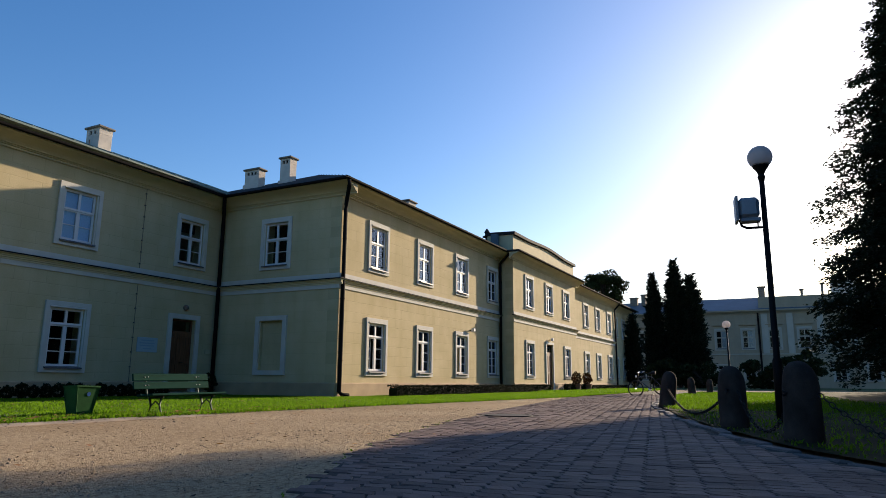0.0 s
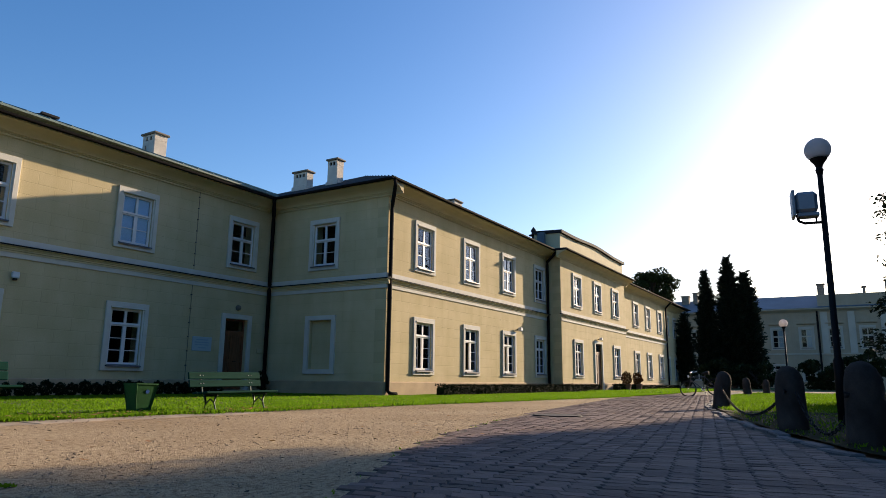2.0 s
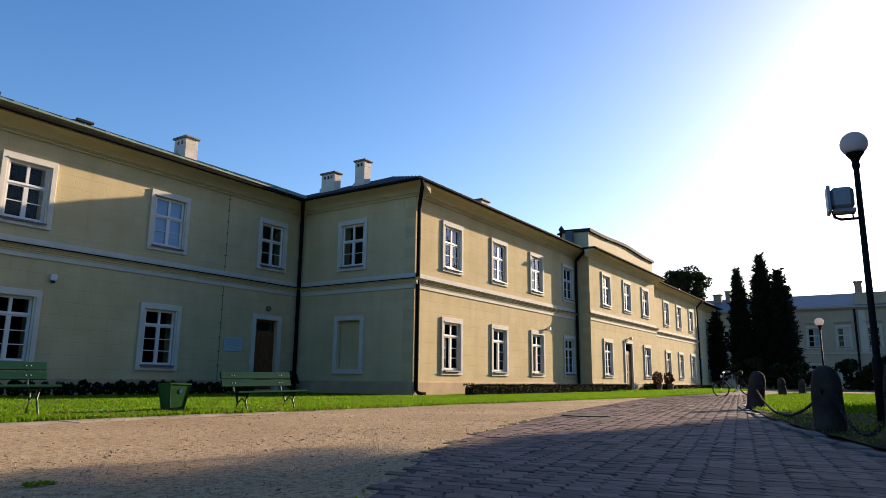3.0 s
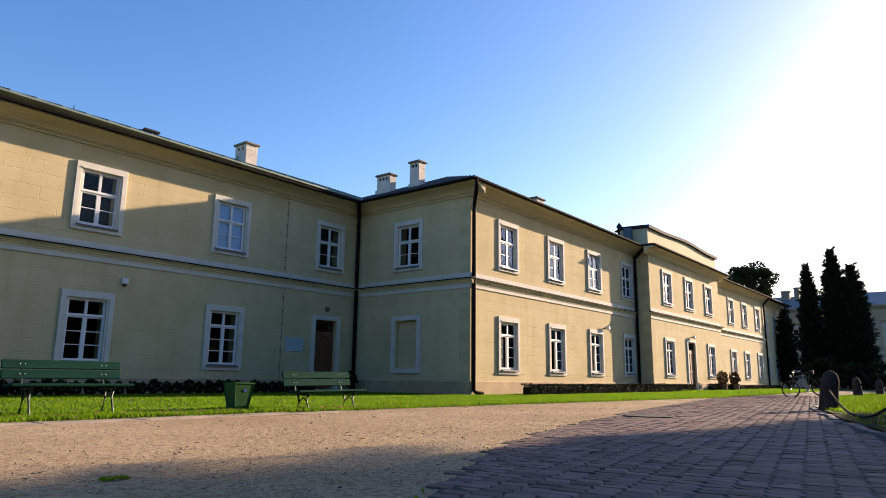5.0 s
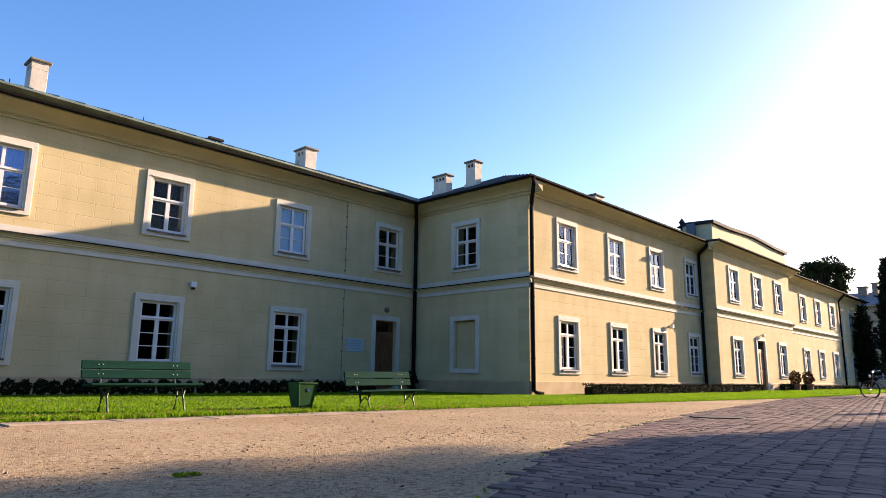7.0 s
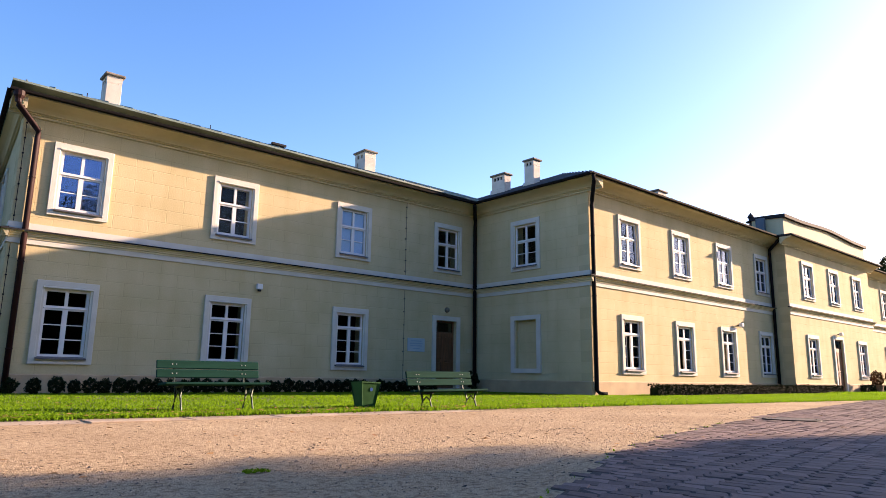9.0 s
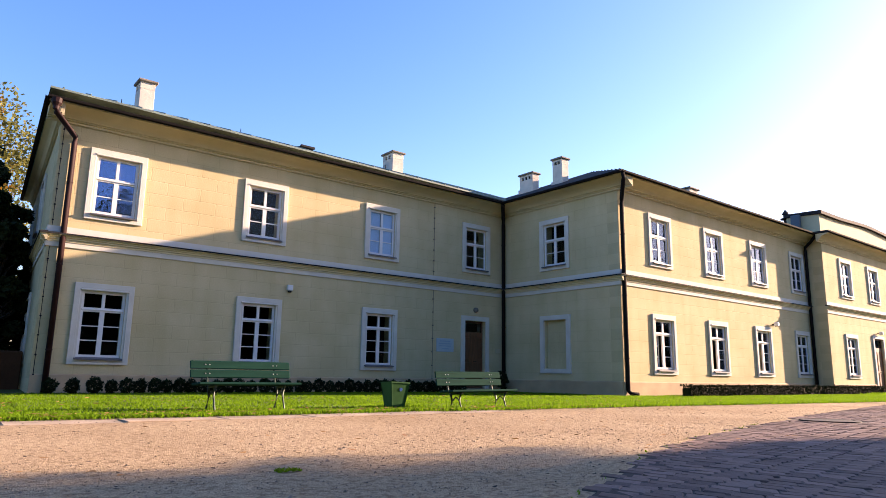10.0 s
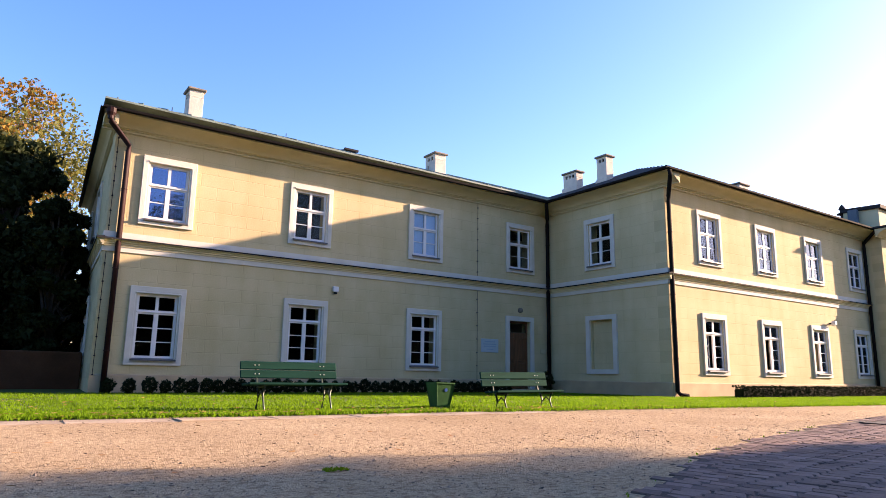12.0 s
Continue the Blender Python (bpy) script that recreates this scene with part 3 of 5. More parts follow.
wire("lightning_wire", X_B + 0.24, Y_C - 0.035, 0.5, 3.6, "flashing")


def wall_lamp(x, y, z, label):
    t = thing("wall_lamp", label, "lamp", Matrix.Translation((x, y, z)), "small fittings on the walls")
    part("bracket", box(-0.03, 0.03, -0.10, 0.0, -0.02, 0.02, bevel=0.006), "gutter", t)
    part("lamp_body", box(-0.09, 0.09, -0.26, -0.10, -0.07, 0.09, bevel=0.02), "sash", t)
    part("lamp_glass", box(-0.075, 0.075, -0.25, -0.11, -0.085, -0.071, bevel=0.004), "glass", t)


wall_lamp(28.67, Y_C, 2.91, "grey floodlight on the sunlit wall by a window")
wall_lamp(38.20, Y_P, 2.98, "pale lamp above the pavilion door")
al = thing("alarm_box", "small white siren box high on the shaded wall", "alarm", Matrix.Translation((9.03, Y_A, 3.15)), "small fittings on the walls")
part("case", box(-0.09, 0.09, -0.10, 0, -0.07, 0.10, bevel=0.015), "sash", al)
part("sounder", box(-0.05, 0.05, -0.085, -0.01, -0.13, -0.07, bevel=0.01), "flashing", al)
bl = thing("door_light", "round brownish bulkhead light above the shaded door", "lamp", Matrix.Translation((16.70, Y_A, 3.03)), "small fittings on the walls")
bb = bmesh.new()
lathe(bb, [(0.10, 0.0), (0.10, 0.05), (0.085, 0.10), (0.04, 0.13), (0.005, 0.135)], 12)
part("lamp_cover", bb, "cap", bl, m=pose(0, 0, 0, 90, 0, 0))
mb = thing("meter_cover", "small brown metal cover on the shaded wall", "cover", Matrix.Translation((17.85, Y_A, 1.55)), "small fittings on the walls")
part("case", box(-0.12, 0.14, -0.03, 0, -0.10, 0.06, bevel=0.008), "moulding", mb)

pq = thing("wall_plaque", "pale blue enamel plaque with lines of writing", "plaque", Matrix.Translation((15.24, Y_A, 1.66)))
part("plate", box(-0.40, 0.40, -0.025, -0.002, -0.24, 0.24, bevel=0.008), "plaque", pq)
for k, (w, z) in enumerate(((0.24, 0.14), (0.30, 0.05), (0.27, -0.03), (0.16, -0.13))):
    part("writing_line", box(-w, w, -0.029, -0.025, z - 0.018, z + 0.018), "plaque_ink", pq)

# ---- attic of the pavilion ----
ab, n = bmesh.new(), 24
tops = []
for i in range(n + 1):
    f = i / n
    bump = max(0.0, 1 - abs(f - 0.5) / 0.36)
    tops.append((X_P0 + 0.12 + f * (X_P1 - X_P0 - 0.24), 8.32 + 0.13 * (3 * bump ** 2 - 2 * bump ** 3)))
y0, y1 = Y_P + 0.02, Y_P + 1.5
rows = [[ab.verts.new((x, y, z)) for x, z in ([(t[0], 7.2) for t in tops] if low else tops)] for y, low in ((y0, True), (y0, False), (y1, False), (y1, True))]
for r0, r1 in zip(rows, rows[1:]):
    for i in range(n):
        ab.faces.new((r0[i], r0[i + 1], r1[i + 1], r1[i]))
ab.faces.new([r[0] for r in rows]), ab.faces.new([r[-1] for r in rows][::-1])
bmesh.ops.recalc_face_normals(ab, faces=ab.faces)
attic = part("attic", ab, "moulding", house, "cream parapet with a gently arched top")
cb = bmesh.new()
rows = [[cb.verts.new((x, y, z + dz)) for x, z in [(tops[0][0] - 0.1, tops[0][1]), *tops[1:-1], (tops[-1][0] + 0.1, tops[-1][1])]] for y, dz in ((y0 - 0.14, -0.06), (y0 - 0.14, 0.10), (y1 + 0.1, 0.16), (y1 + 0.1, 0.0))]
for k in range(4):
    r0, r1 = rows[k], rows[(k + 1) % 4]
    for i in range(n):
        cb.faces.new((r0[i], r0[i + 1], r1[i + 1], r1[i]))
cb.faces.new([r[0] for r in rows]), cb.faces.new([r[-1] for r in rows][::-1])
bmesh.ops.recalc_face_normals(cb, faces=cb.faces)
part("attic_cap", cb, "flashing", attic, "dark sheet-metal capping")
part("pavilion_roof", box(X_P0 - 0.6, X_P1 + 0.6, Y_P - 0.6, Y_P + 1.4, 7.22, 7.30), "flashing", house, "dark sheet-metal strip over the pavilion cornice")
part("roof_vent", box(X_P0 - 0.30, X_P0 - 0.06, Y_P + 0.75, Y_P + 1.15, 7.29, 8.30, bevel=0.03), "roof_far", house, "blue-grey sheet-metal vent box")


# ---- chimneys and roof fittings ----
def chimney(x, y, w, d, z0, z1, flues, foot=0.0):
    """A rendered chimney: shaft > cap, flue openings on the two near sides, thicker foot."""
    sh = part("chimney", box(x, x + w, y, y + d, z0 - 0.8, z1 - 0.30, bevel=0.01), "chimney", house, "rendered chimney with a stained concrete cap")
    part("flue_core", box(x + 0.06, x + w - 0.06, y + 0.05, y + d - 0.05, z1 - 0.30, z1 - 0.08), "soot", sh)
    for yy in (y, y + d - 0.06):
        part("flue_side", box(x, x + w, yy, yy + 0.06, z1 - 0.30, z1 - 0.08), "chimney", sh)
    n_open = flues
    pier = (d - 0.12 - n_open * 0.12) / (n_open + 1)
    for i in range(n_open + 1):
        c = y + 0.06 + i * (pier + 0.12)
        for xx in (x, x + w - 0.06):
            part("flue_pier", box(xx, xx + 0.06, c, c + pier, z1 - 0.30, z1 - 0.08), "chimney", sh)
    for xx in (x + 0.004, x + w - 0.064):
        part("flue_lintel", box(xx, xx + 0.06, y + 0.06, y + d - 0.06, z1 - 0.16, z1 - 0.08), "chimney", sh)
    part("cap", box(x - 0.07, x + w + 0.07, y - 0.07, y + d + 0.07, z1 - 0.08, z1, bevel=0.02), "cap", sh)
    if foot:
        part("foot", box(x - 0.09, x + w + 0.02, y - 0.09, y + d + 0.02, z0 - 0.8, z0 + foot, bevel=0.02), "chimney", sh)


chimney(4.66, 21.0, 0.44, 0.55, 8.40, 9.52, 2)
chimney(14.15, 21.0, 0.52, 0.70, 8.40, 9.36, 2)
chimney(20.45, 19.40, 0.40, 0.78, 8.4, 9.42, 3, 0.30)
chimney(20.45, 17.72, 0.42, 0.52, 8.4, 9.68, 2, 0.25)
chimney(26.6, 15.6, 0.70, 0.55, 8.3, 9.10, 2)
hb = bmesh.new()
pts = [(10.0, 20.6, 8.1), (10.45, 20.6, 8.1), (10.45, 20.6, 8.46), (10.0, 20.6, 8.46), (10.0, 22.0, 8.8), (10.45, 22.0, 8.8), (10.45, 22.0, 8.3), (10.0, 22.0, 8.3)]
v = [hb.verts.new(p) for p in pts]
for f in ((0, 1, 2, 3), (3, 2, 5, 4), (4, 5, 6, 7), (7, 6, 1, 0), (0, 3, 4, 7), (1, 6, 5, 2)):
    hb.faces.new([v[i] for i in f])
bmesh.ops.recalc_face_normals(hb, faces=hb.faces)
hatch = part("roof_hatch", hb, "flashing", house, "low dark sheet-metal roof hatch")
part("hatch_lid", box(9.95, 10.50, 20.52, 20.62, 8.42, 8.50, bevel=0.01), "flashing", hatch)
vb = bmesh.new()
lathe(vb, [(0.10, 8.2), (0.10, 8.72), (0.26, 8.74), (0.26, 8.79), (0.09, 8.86), (0.09, 8.95), (0.17, 9.02), (0.12, 9.12), (0.0, 9.28)], 10, (34.6, 15.0))
part("roof_finial", vb, "flashing", house, "dark metal roof ventilator with a pointed cap")
for x in (7.4, 12.9, 3.9):
    ab = bmesh.new()
    tube(ab, [(x, 19.6, 7.8), (x, 19.6, 8.15)], 0.012, 5)
    part("roof_rod", ab, "gutter", house, "short lightning rod")

# ---- the palace across the lawn ----
palace = thing("main_palace", "distant pale two-storey palace with a blue-grey roof and pilasters", "building")
X_F = 95.0
F_F = facing(X_F, 34.0, -90)
CENTRES = (27.3, 24.0, 20.9, 17.6, 14.3, 11.0, 7.7, 4.5, 1.4, -2.0, -5.5, -9.0, -12.5, -16.0, -19.5)
fl, fh, F_TOP = 34.0 + 40.0, [], 9.8
for c in CENTRES:
    u = 34.0 - c
    fh += [(u - 0.62, u + 0.62, 4.95, 7.35), (u - 0.62, u + 0.62, 0.95, 2.75)]
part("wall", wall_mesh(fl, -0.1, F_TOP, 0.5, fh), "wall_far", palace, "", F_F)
for c in CENTRES:
    u = 34.0 - c
    for zc, hh, up in ((4.72, 2.86, True), (0.78, 2.2, False)):
        sc = hh / ((UZ1 - UZ0) if up else (GZ1 - GZ0))
        window(palace, F_F @ Matrix.Translation((u - 0.62 * W_OUT / 1.02, 0, zc)) @ Matrix.Diagonal((1.24 / 1.02, 1, sc, 1)), up, "glass", "curtain" if (up and c in (7.7, 4.5)) else "")
    hb = bmesh.new()
    sweep(hb, [(0, 7.85), (0, 8.02), (0.2, 8.02), (0.16, 7.9)], u - 1.0, u + 1.0)
    part("window_hood", hb, "wall_far", palace, m=F_F)
# palace trim and sashes swap to the copy with shade in its colour
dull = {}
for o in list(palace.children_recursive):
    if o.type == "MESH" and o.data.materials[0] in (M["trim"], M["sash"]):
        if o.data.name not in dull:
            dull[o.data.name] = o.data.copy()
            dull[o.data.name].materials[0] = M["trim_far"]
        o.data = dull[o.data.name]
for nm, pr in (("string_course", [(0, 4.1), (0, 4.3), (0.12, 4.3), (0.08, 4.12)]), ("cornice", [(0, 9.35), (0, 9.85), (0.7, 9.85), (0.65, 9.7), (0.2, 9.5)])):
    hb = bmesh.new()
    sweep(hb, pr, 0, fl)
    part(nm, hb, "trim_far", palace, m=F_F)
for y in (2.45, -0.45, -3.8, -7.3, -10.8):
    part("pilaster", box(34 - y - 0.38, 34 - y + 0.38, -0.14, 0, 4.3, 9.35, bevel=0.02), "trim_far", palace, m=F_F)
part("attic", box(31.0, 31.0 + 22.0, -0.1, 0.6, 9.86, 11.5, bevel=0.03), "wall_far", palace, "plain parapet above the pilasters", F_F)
hb = bmesh.new()
tube(hb, [(X_F - 0.2, 3.15, 9.5), (X_F - 0.12, 3.15, 9.0), (X_F - 0.12, 3.15, 0)], 0.12, 6)
part("downpipe", hb, "gutter", palace)
hb = bmesh.new()
v = [hb.verts.new(p) for p in ((X_F - 0.75, -40.7, 9.86), (X_F - 0.75, 34.7, 9.86), (X_F + 12.75, 34.7, 9.86), (X_F + 12.75, -40.7, 9.86), (X_F + 6, -34.0, 12.15), (X_F + 6, 28.0, 12.15))]
for f in ((0, 1, 5, 4), (1, 2, 5), (2, 3, 4, 5), (3, 0, 4), (3, 2, 1, 0)):
    hb.faces.new([v[i] for i in f])
bmesh.ops.recalc_face_normals(hb, faces=hb.faces)
part("roof", hb, "roof_far", palace, "blue-grey sheet-metal roof")
part("wall", box(X_F + 11.5, X_F + 12, -40, 34, -0.1, 9.8), "wall_far", palace)
part("wall", box(X_F + 0.5, X_F + 11.5, 33.5, 34, -0.1, 9.8), "wall_far", palace)
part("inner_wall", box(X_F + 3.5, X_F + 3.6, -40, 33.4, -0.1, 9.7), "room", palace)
for y, w, z1 in ((2.6, 0.8, 13.3), (19.6, 1.0, 12.6), (18.2, 0.6, 13.0), (-2.2, 0.3, 12.7), (-4.6, 0.25, 13.4)):
    ch = part("chimney", box(X_F + 4, X_F + 5, y - w / 2, y + w / 2, 11, z1, bevel=0.02), "cap", palace)
    part("cap", box(X_F + 3.9, X_F + 5.1, y - w / 2 - 0.12, y + w / 2 + 0.12, z1, z1 + 0.14, bevel=0.03), "cap", ch)
rl = part("roof_terrace", box(X_F + 4, X_F + 8, -8.6, -5.7, 11.4, 14.0, bevel=0.02), "trim", palace, "white railed roof terrace")
for k in range(7):
    part("baluster", box(X_F + 4.0, X_F + 4.1, -8.6 + k * 0.47, -8.52 + k * 0.47, 14.0, 14.5), "trim", rl)
part("rail", box(X_F + 3.98, X_F + 4.12, -8.6, -5.7, 14.5, 14.6), "trim", rl)


# ---- ground ----
def leafy(name, color, tint, var=0.3, through_light=0.35):
    """Leaves and blades: varied by piece, a little light passing through."""
    m = material(name, color, 0.6, var=0.1, scale=1.2, fine=8, bump=0, tint=tint, each=var, spec=0.06)
    n, l = m.node_tree.nodes, m.node_tree.links
    b, out = n["Principled BSDF"], n["Material Output"]
    tr, mx = n.new("ShaderNodeBsdfTranslucent"), n.new("ShaderNodeMixShader")
    l.new(b.inputs["Base Color"].links[0].from_socket, tr.inputs[0])
    mx.inputs[0].default_value = through_light
    l.new(b.outputs[0], mx.inputs[1]), l.new(tr.outputs[0], mx.inputs[2])
    l.new(mx.outputs[0], out.inputs[0])
    return m


def gravel(name):
    """Trodden sandy gravel: pale grains, dark grit, damp and worn patches."""
    m = material(name, (0.525, 0.41, 0.262), 0.95, var=0.2, scale=0.45, fine=48, bump=0.7, tint=(0.425, 0.315, 0.191), spec=0.1)
    n, l = m.node_tree.nodes, m.node_tree.links
    b = n["Principled BSDF"]
    old = b.inputs["Base Color"].links[0].from_socket
    co = n.new("ShaderNodeTexCoord")
    vo = n.new("ShaderNodeTexVoronoi")
    vo.inputs["Scale"].default_value = 95
    l.new(co.outputs["Object"], vo.inputs["Vector"])
    r = n.new("ShaderNodeValToRGB")
    r.color_ramp.elements[0].color, r.color_ramp.elements[1].color = (0.55, 0.5, 0.47, 1), (1.12, 1.1, 1.06, 1)
    r.color_ramp.elements[0].position, r.color_ramp.elements[1].position = 0.1, 0.7
    l.new(vo.outputs["Color"], r.inputs[0])
    fl, fr, fm = n.new("ShaderNodeTexNoise"), n.new("ShaderNodeValToRGB"), n.new("ShaderNodeMixRGB")
    fl.inputs["Scale"].default_value, fl.inputs["Detail"].default_value = 24, 9
    fmap = n.new("ShaderNodeMapping")
    fmap.inputs["Rotation"].default_value, fmap.inputs["Scale"].default_value = (0, 0, radians(-12)), (0.8, 1, 1)
    l.new(co.outputs["Object"], fmap.inputs[0]), l.new(fmap.outputs[0], fl.inputs["Vector"]), l.new(fl.outputs[0], fr.inputs[0])
    fr.color_ramp.elements[0].position, fr.color_ramp.elements[1].position = 0.38, 0.52
    fr.color_ramp.elements[0].color, fr.color_ramp.elements[1].color = (0.55, 0.5, 0.46, 1), (1, 1, 1, 1)
    fm.blend_type = "MULTIPLY"
    fm.inputs[0].default_value = 0.8
    l.new(old, fm.inputs[1]), l.new(fr.outputs[0], fm.inputs[2])
    old = fm.outputs[0]
    mx = n.new("ShaderNodeMixRGB")
    mx.blend_type = "MULTIPLY"
    mx.inputs[0].default_value = 0.6
    l.new(old, mx.inputs[1]), l.new(r.outputs[0], mx.inputs[2])
    l.new(mx.outputs[0], b.inputs["Base Color"])
    bp = n.new("ShaderNodeBump")
    bp.inputs["Strength"].default_value, bp.inputs["Distance"].default_value, bp.invert = 0.6, 0.02, True
    l.new(vo.outputs["Distance"], bp.inputs["Height"])
    l.new(bp.outputs[0], b.inputs["Normal"].links[0].from_node.inputs["Normal"])
    return m


M["gravel"] = gravel("sandy_gravel")
M["field"] = material("distant_ground", (0.12, 0.14, 0.06), 0.95, var=0.2, scale=0.2, fine=4)
M["soil"] = material("lawn_soil", (0.06, 0.10, 0.012), 0.95, var=0.25, scale=1.2, fine=25, bump=0.4)
# lawn soil browned and darkened to carry the shade under the spruce
M["shade_soil"] = material("needle_litter_soil", (0.035, 0.034, 0.014), 0.95, var=0.3, scale=1.0, fine=25, bump=0.5, spec=0.05)
M["grass"] = leafy("grass_blades", (0.142, 0.272, 0.010), (0.096, 0.198, 0.008), 0.45, 0.55)
M["leaf_litter"] = leafy("fallen_leaves", (0.42, 0.26, 0.10), (0.30, 0.13, 0.05), 0.5, 0.2)
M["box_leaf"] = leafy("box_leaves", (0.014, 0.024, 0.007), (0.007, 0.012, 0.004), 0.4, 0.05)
M["needle"] = leafy("conifer_sprays", (0.026, 0.036, 0.016), (0.016, 0.022, 0.010), 0.4, 0.12)
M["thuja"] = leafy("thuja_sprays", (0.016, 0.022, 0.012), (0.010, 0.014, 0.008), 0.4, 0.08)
M["autumn"] = leafy("autumn_leaves", (0.17, 0.15, 0.04), (0.08, 0.10, 0.028), 0.6, 0.35)
M["rust_leaf"] = leafy("rusty_autumn_leaves", (0.34, 0.17, 0.025), (0.20, 0.12, 0.03), 0.6, 0.35)
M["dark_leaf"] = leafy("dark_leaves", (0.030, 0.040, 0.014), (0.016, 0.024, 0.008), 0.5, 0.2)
M["bark"] = material("bark", (0.075, 0.055, 0.040), 0.95, var=0.25, scale=4, fine=25, bump=0.8, stretch=(1, 1, 0.3))
M["sett"] = material("stone_setts", (0.215, 0.155, 0.132), 0.8, var=0.2, scale=0.5, fine=70, bump=0.4, tint=(0.17, 0.112, 0.09), each=0.55, spec=0.12)
M["joint"] = material("joint_sand", (0.06, 0.044, 0.035), 0.95, var=0.2, scale=3, fine=60, bump=0.4)
M["granite"] = material("granite", (0.085, 0.064, 0.054), 0.95, spec=0.08, var=0.25, scale=4, fine=90, bump=0.5)
M["kerb"] = material("kerb_stone", (0.14, 0.125, 0.12), 0.85, var=0.2, scale=3, fine=50, bump=0.4, each=0.25)
M["slab"] = material("concrete_slab", (0.399, 0.306, 0.212), 0.95, var=0.2, scale=2, fine=40, bump=0.3, each=0.2)
M["iron"] = material("cast_iron", (0.025, 0.022, 0.022), 0.75, metal=0.2, var=0.2, bump=0.15)
M["brick_wall"] = material("old_boundary_wall", (0.15, 0.06, 0.032), 0.95, spec=0.05, var=0.2, scale=1.0, fine=20, bump=0.4)


def lerp_curve(pts):
    xs, ys = [p[0] for p in pts], [p[1] for p in pts]
    return lambda x: float(np.interp(x, xs, ys))


grass_edge = lerp_curve([(-40, 9.3), (0, 9.15), (4, 8.95), (8, 8.75), (12, 8.6), (16.4, 8.2), (24.6, 7.6), (32, 7.6), (46, 8.3), (60, 9.0)])
sett_left = lerp_curve([(-6, -2.4), (0, 0.95), (2.75, 2.28), (3.4, 2.6), (4.55, 3.17), (6.2, 3.74), (8.8, 4.4), (13.3, 5.4), (18, 6.2), (25, 7.35), (46, 8.1)])
kerb_line = lerp_curve([(2.0, -4.2), (3.6, -2.2), (4.6, -1.15), (5.4, -0.5), (6.5, 0.14), (7.8, 0.58), (9, 0.98), (11.5, 1.7), (16.5, 2.9), (25.5, 4.25), (33, 4.75), (38, 4.6), (43, 3.6), (48, 0.5), (50, -4)])


def sheet(name, x0, x1, lo, hi, z, nx, ny, mat, rough=0.0, parent=None):
    """A sheet between two curves, gently uneven."""
    bm = bmesh.new()
    g = []
    for i in range(nx + 1):
        x = x0 + (x1 - x0) * i / nx
        a, b = lo(x), hi(x)
        g.append([bm.verts.new((x, a + (b - a) * j / ny, z + rough * (noise.noise((x * 0.9, (a + (b - a) * j / ny) * 0.9, 0)) + 0.5 * noise.noise((x * 4, j * 0.9, 3))))) for j in range(ny + 1)])
    for i in range(nx):
        for j in range(ny):
            bm.faces.new((g[i][j], g[i + 1][j], g[i + 1][j + 1], g[i][j + 1]))
    return part(name, bm, mat, parent, smooth=True)


gr = part("ground", box(-400, 900, -600, 600, -0.5, -0.06), "field")
tagged(gr, "flat grassy ground reaching the horizon", "ground", kind="structure")
gv = sheet("gravel_yard", -40, 60, lambda x: -25.0, lambda x: grass_edge(x) + 0.25, -0.010, 240, 90, "gravel", 0.006)
tagged(gv, "trodden sandy gravel yard with scattered pebbles", "gravel", kind="structure")
la = sheet("lawn", -40, 64, lambda x: grass_edge(x), lambda x: 24.0, 0.012, 260, 30, "soil", 0.012)
tagged(la, "sunlit mown lawn along the buildings", "lawn", kind="structure")
# part of this lawn's shade is put into its darker soil
lb = sheet("lawn", 2.2, 50, lambda x: -20.0, lambda x: kerb_line(x) - 0.1, 0.035, 160, 30, "shade_soil", 0.015)
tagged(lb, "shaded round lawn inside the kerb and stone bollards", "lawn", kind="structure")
lc = part("lawn", box(62, 94, -40, 20, -0.05, 0.0), "soil")
tagged(lc, "far lawn before the palace", "lawn", kind="structure")
rd = sheet("road", -3, 46, lambda x: max(-6.0, kerb_line(x) - 0.05) if x > 2 else -6.0, lambda x: sett_left(x) - 0.06, -0.003, 160, 24, "joint", 0.001)
tagged(rd, "worn stone sett road curving past the lawn", "road", kind="structure")


def scatter_mesh(name, verts, faces, mat, parent=None):
    me = bpy.data.meshes.new(name)
    me.from_pydata(verts, [], faces)
    me.materials.append(M[mat])
    ob = new(name, me)
    if parent:
        ob.parent = parent
    return ob


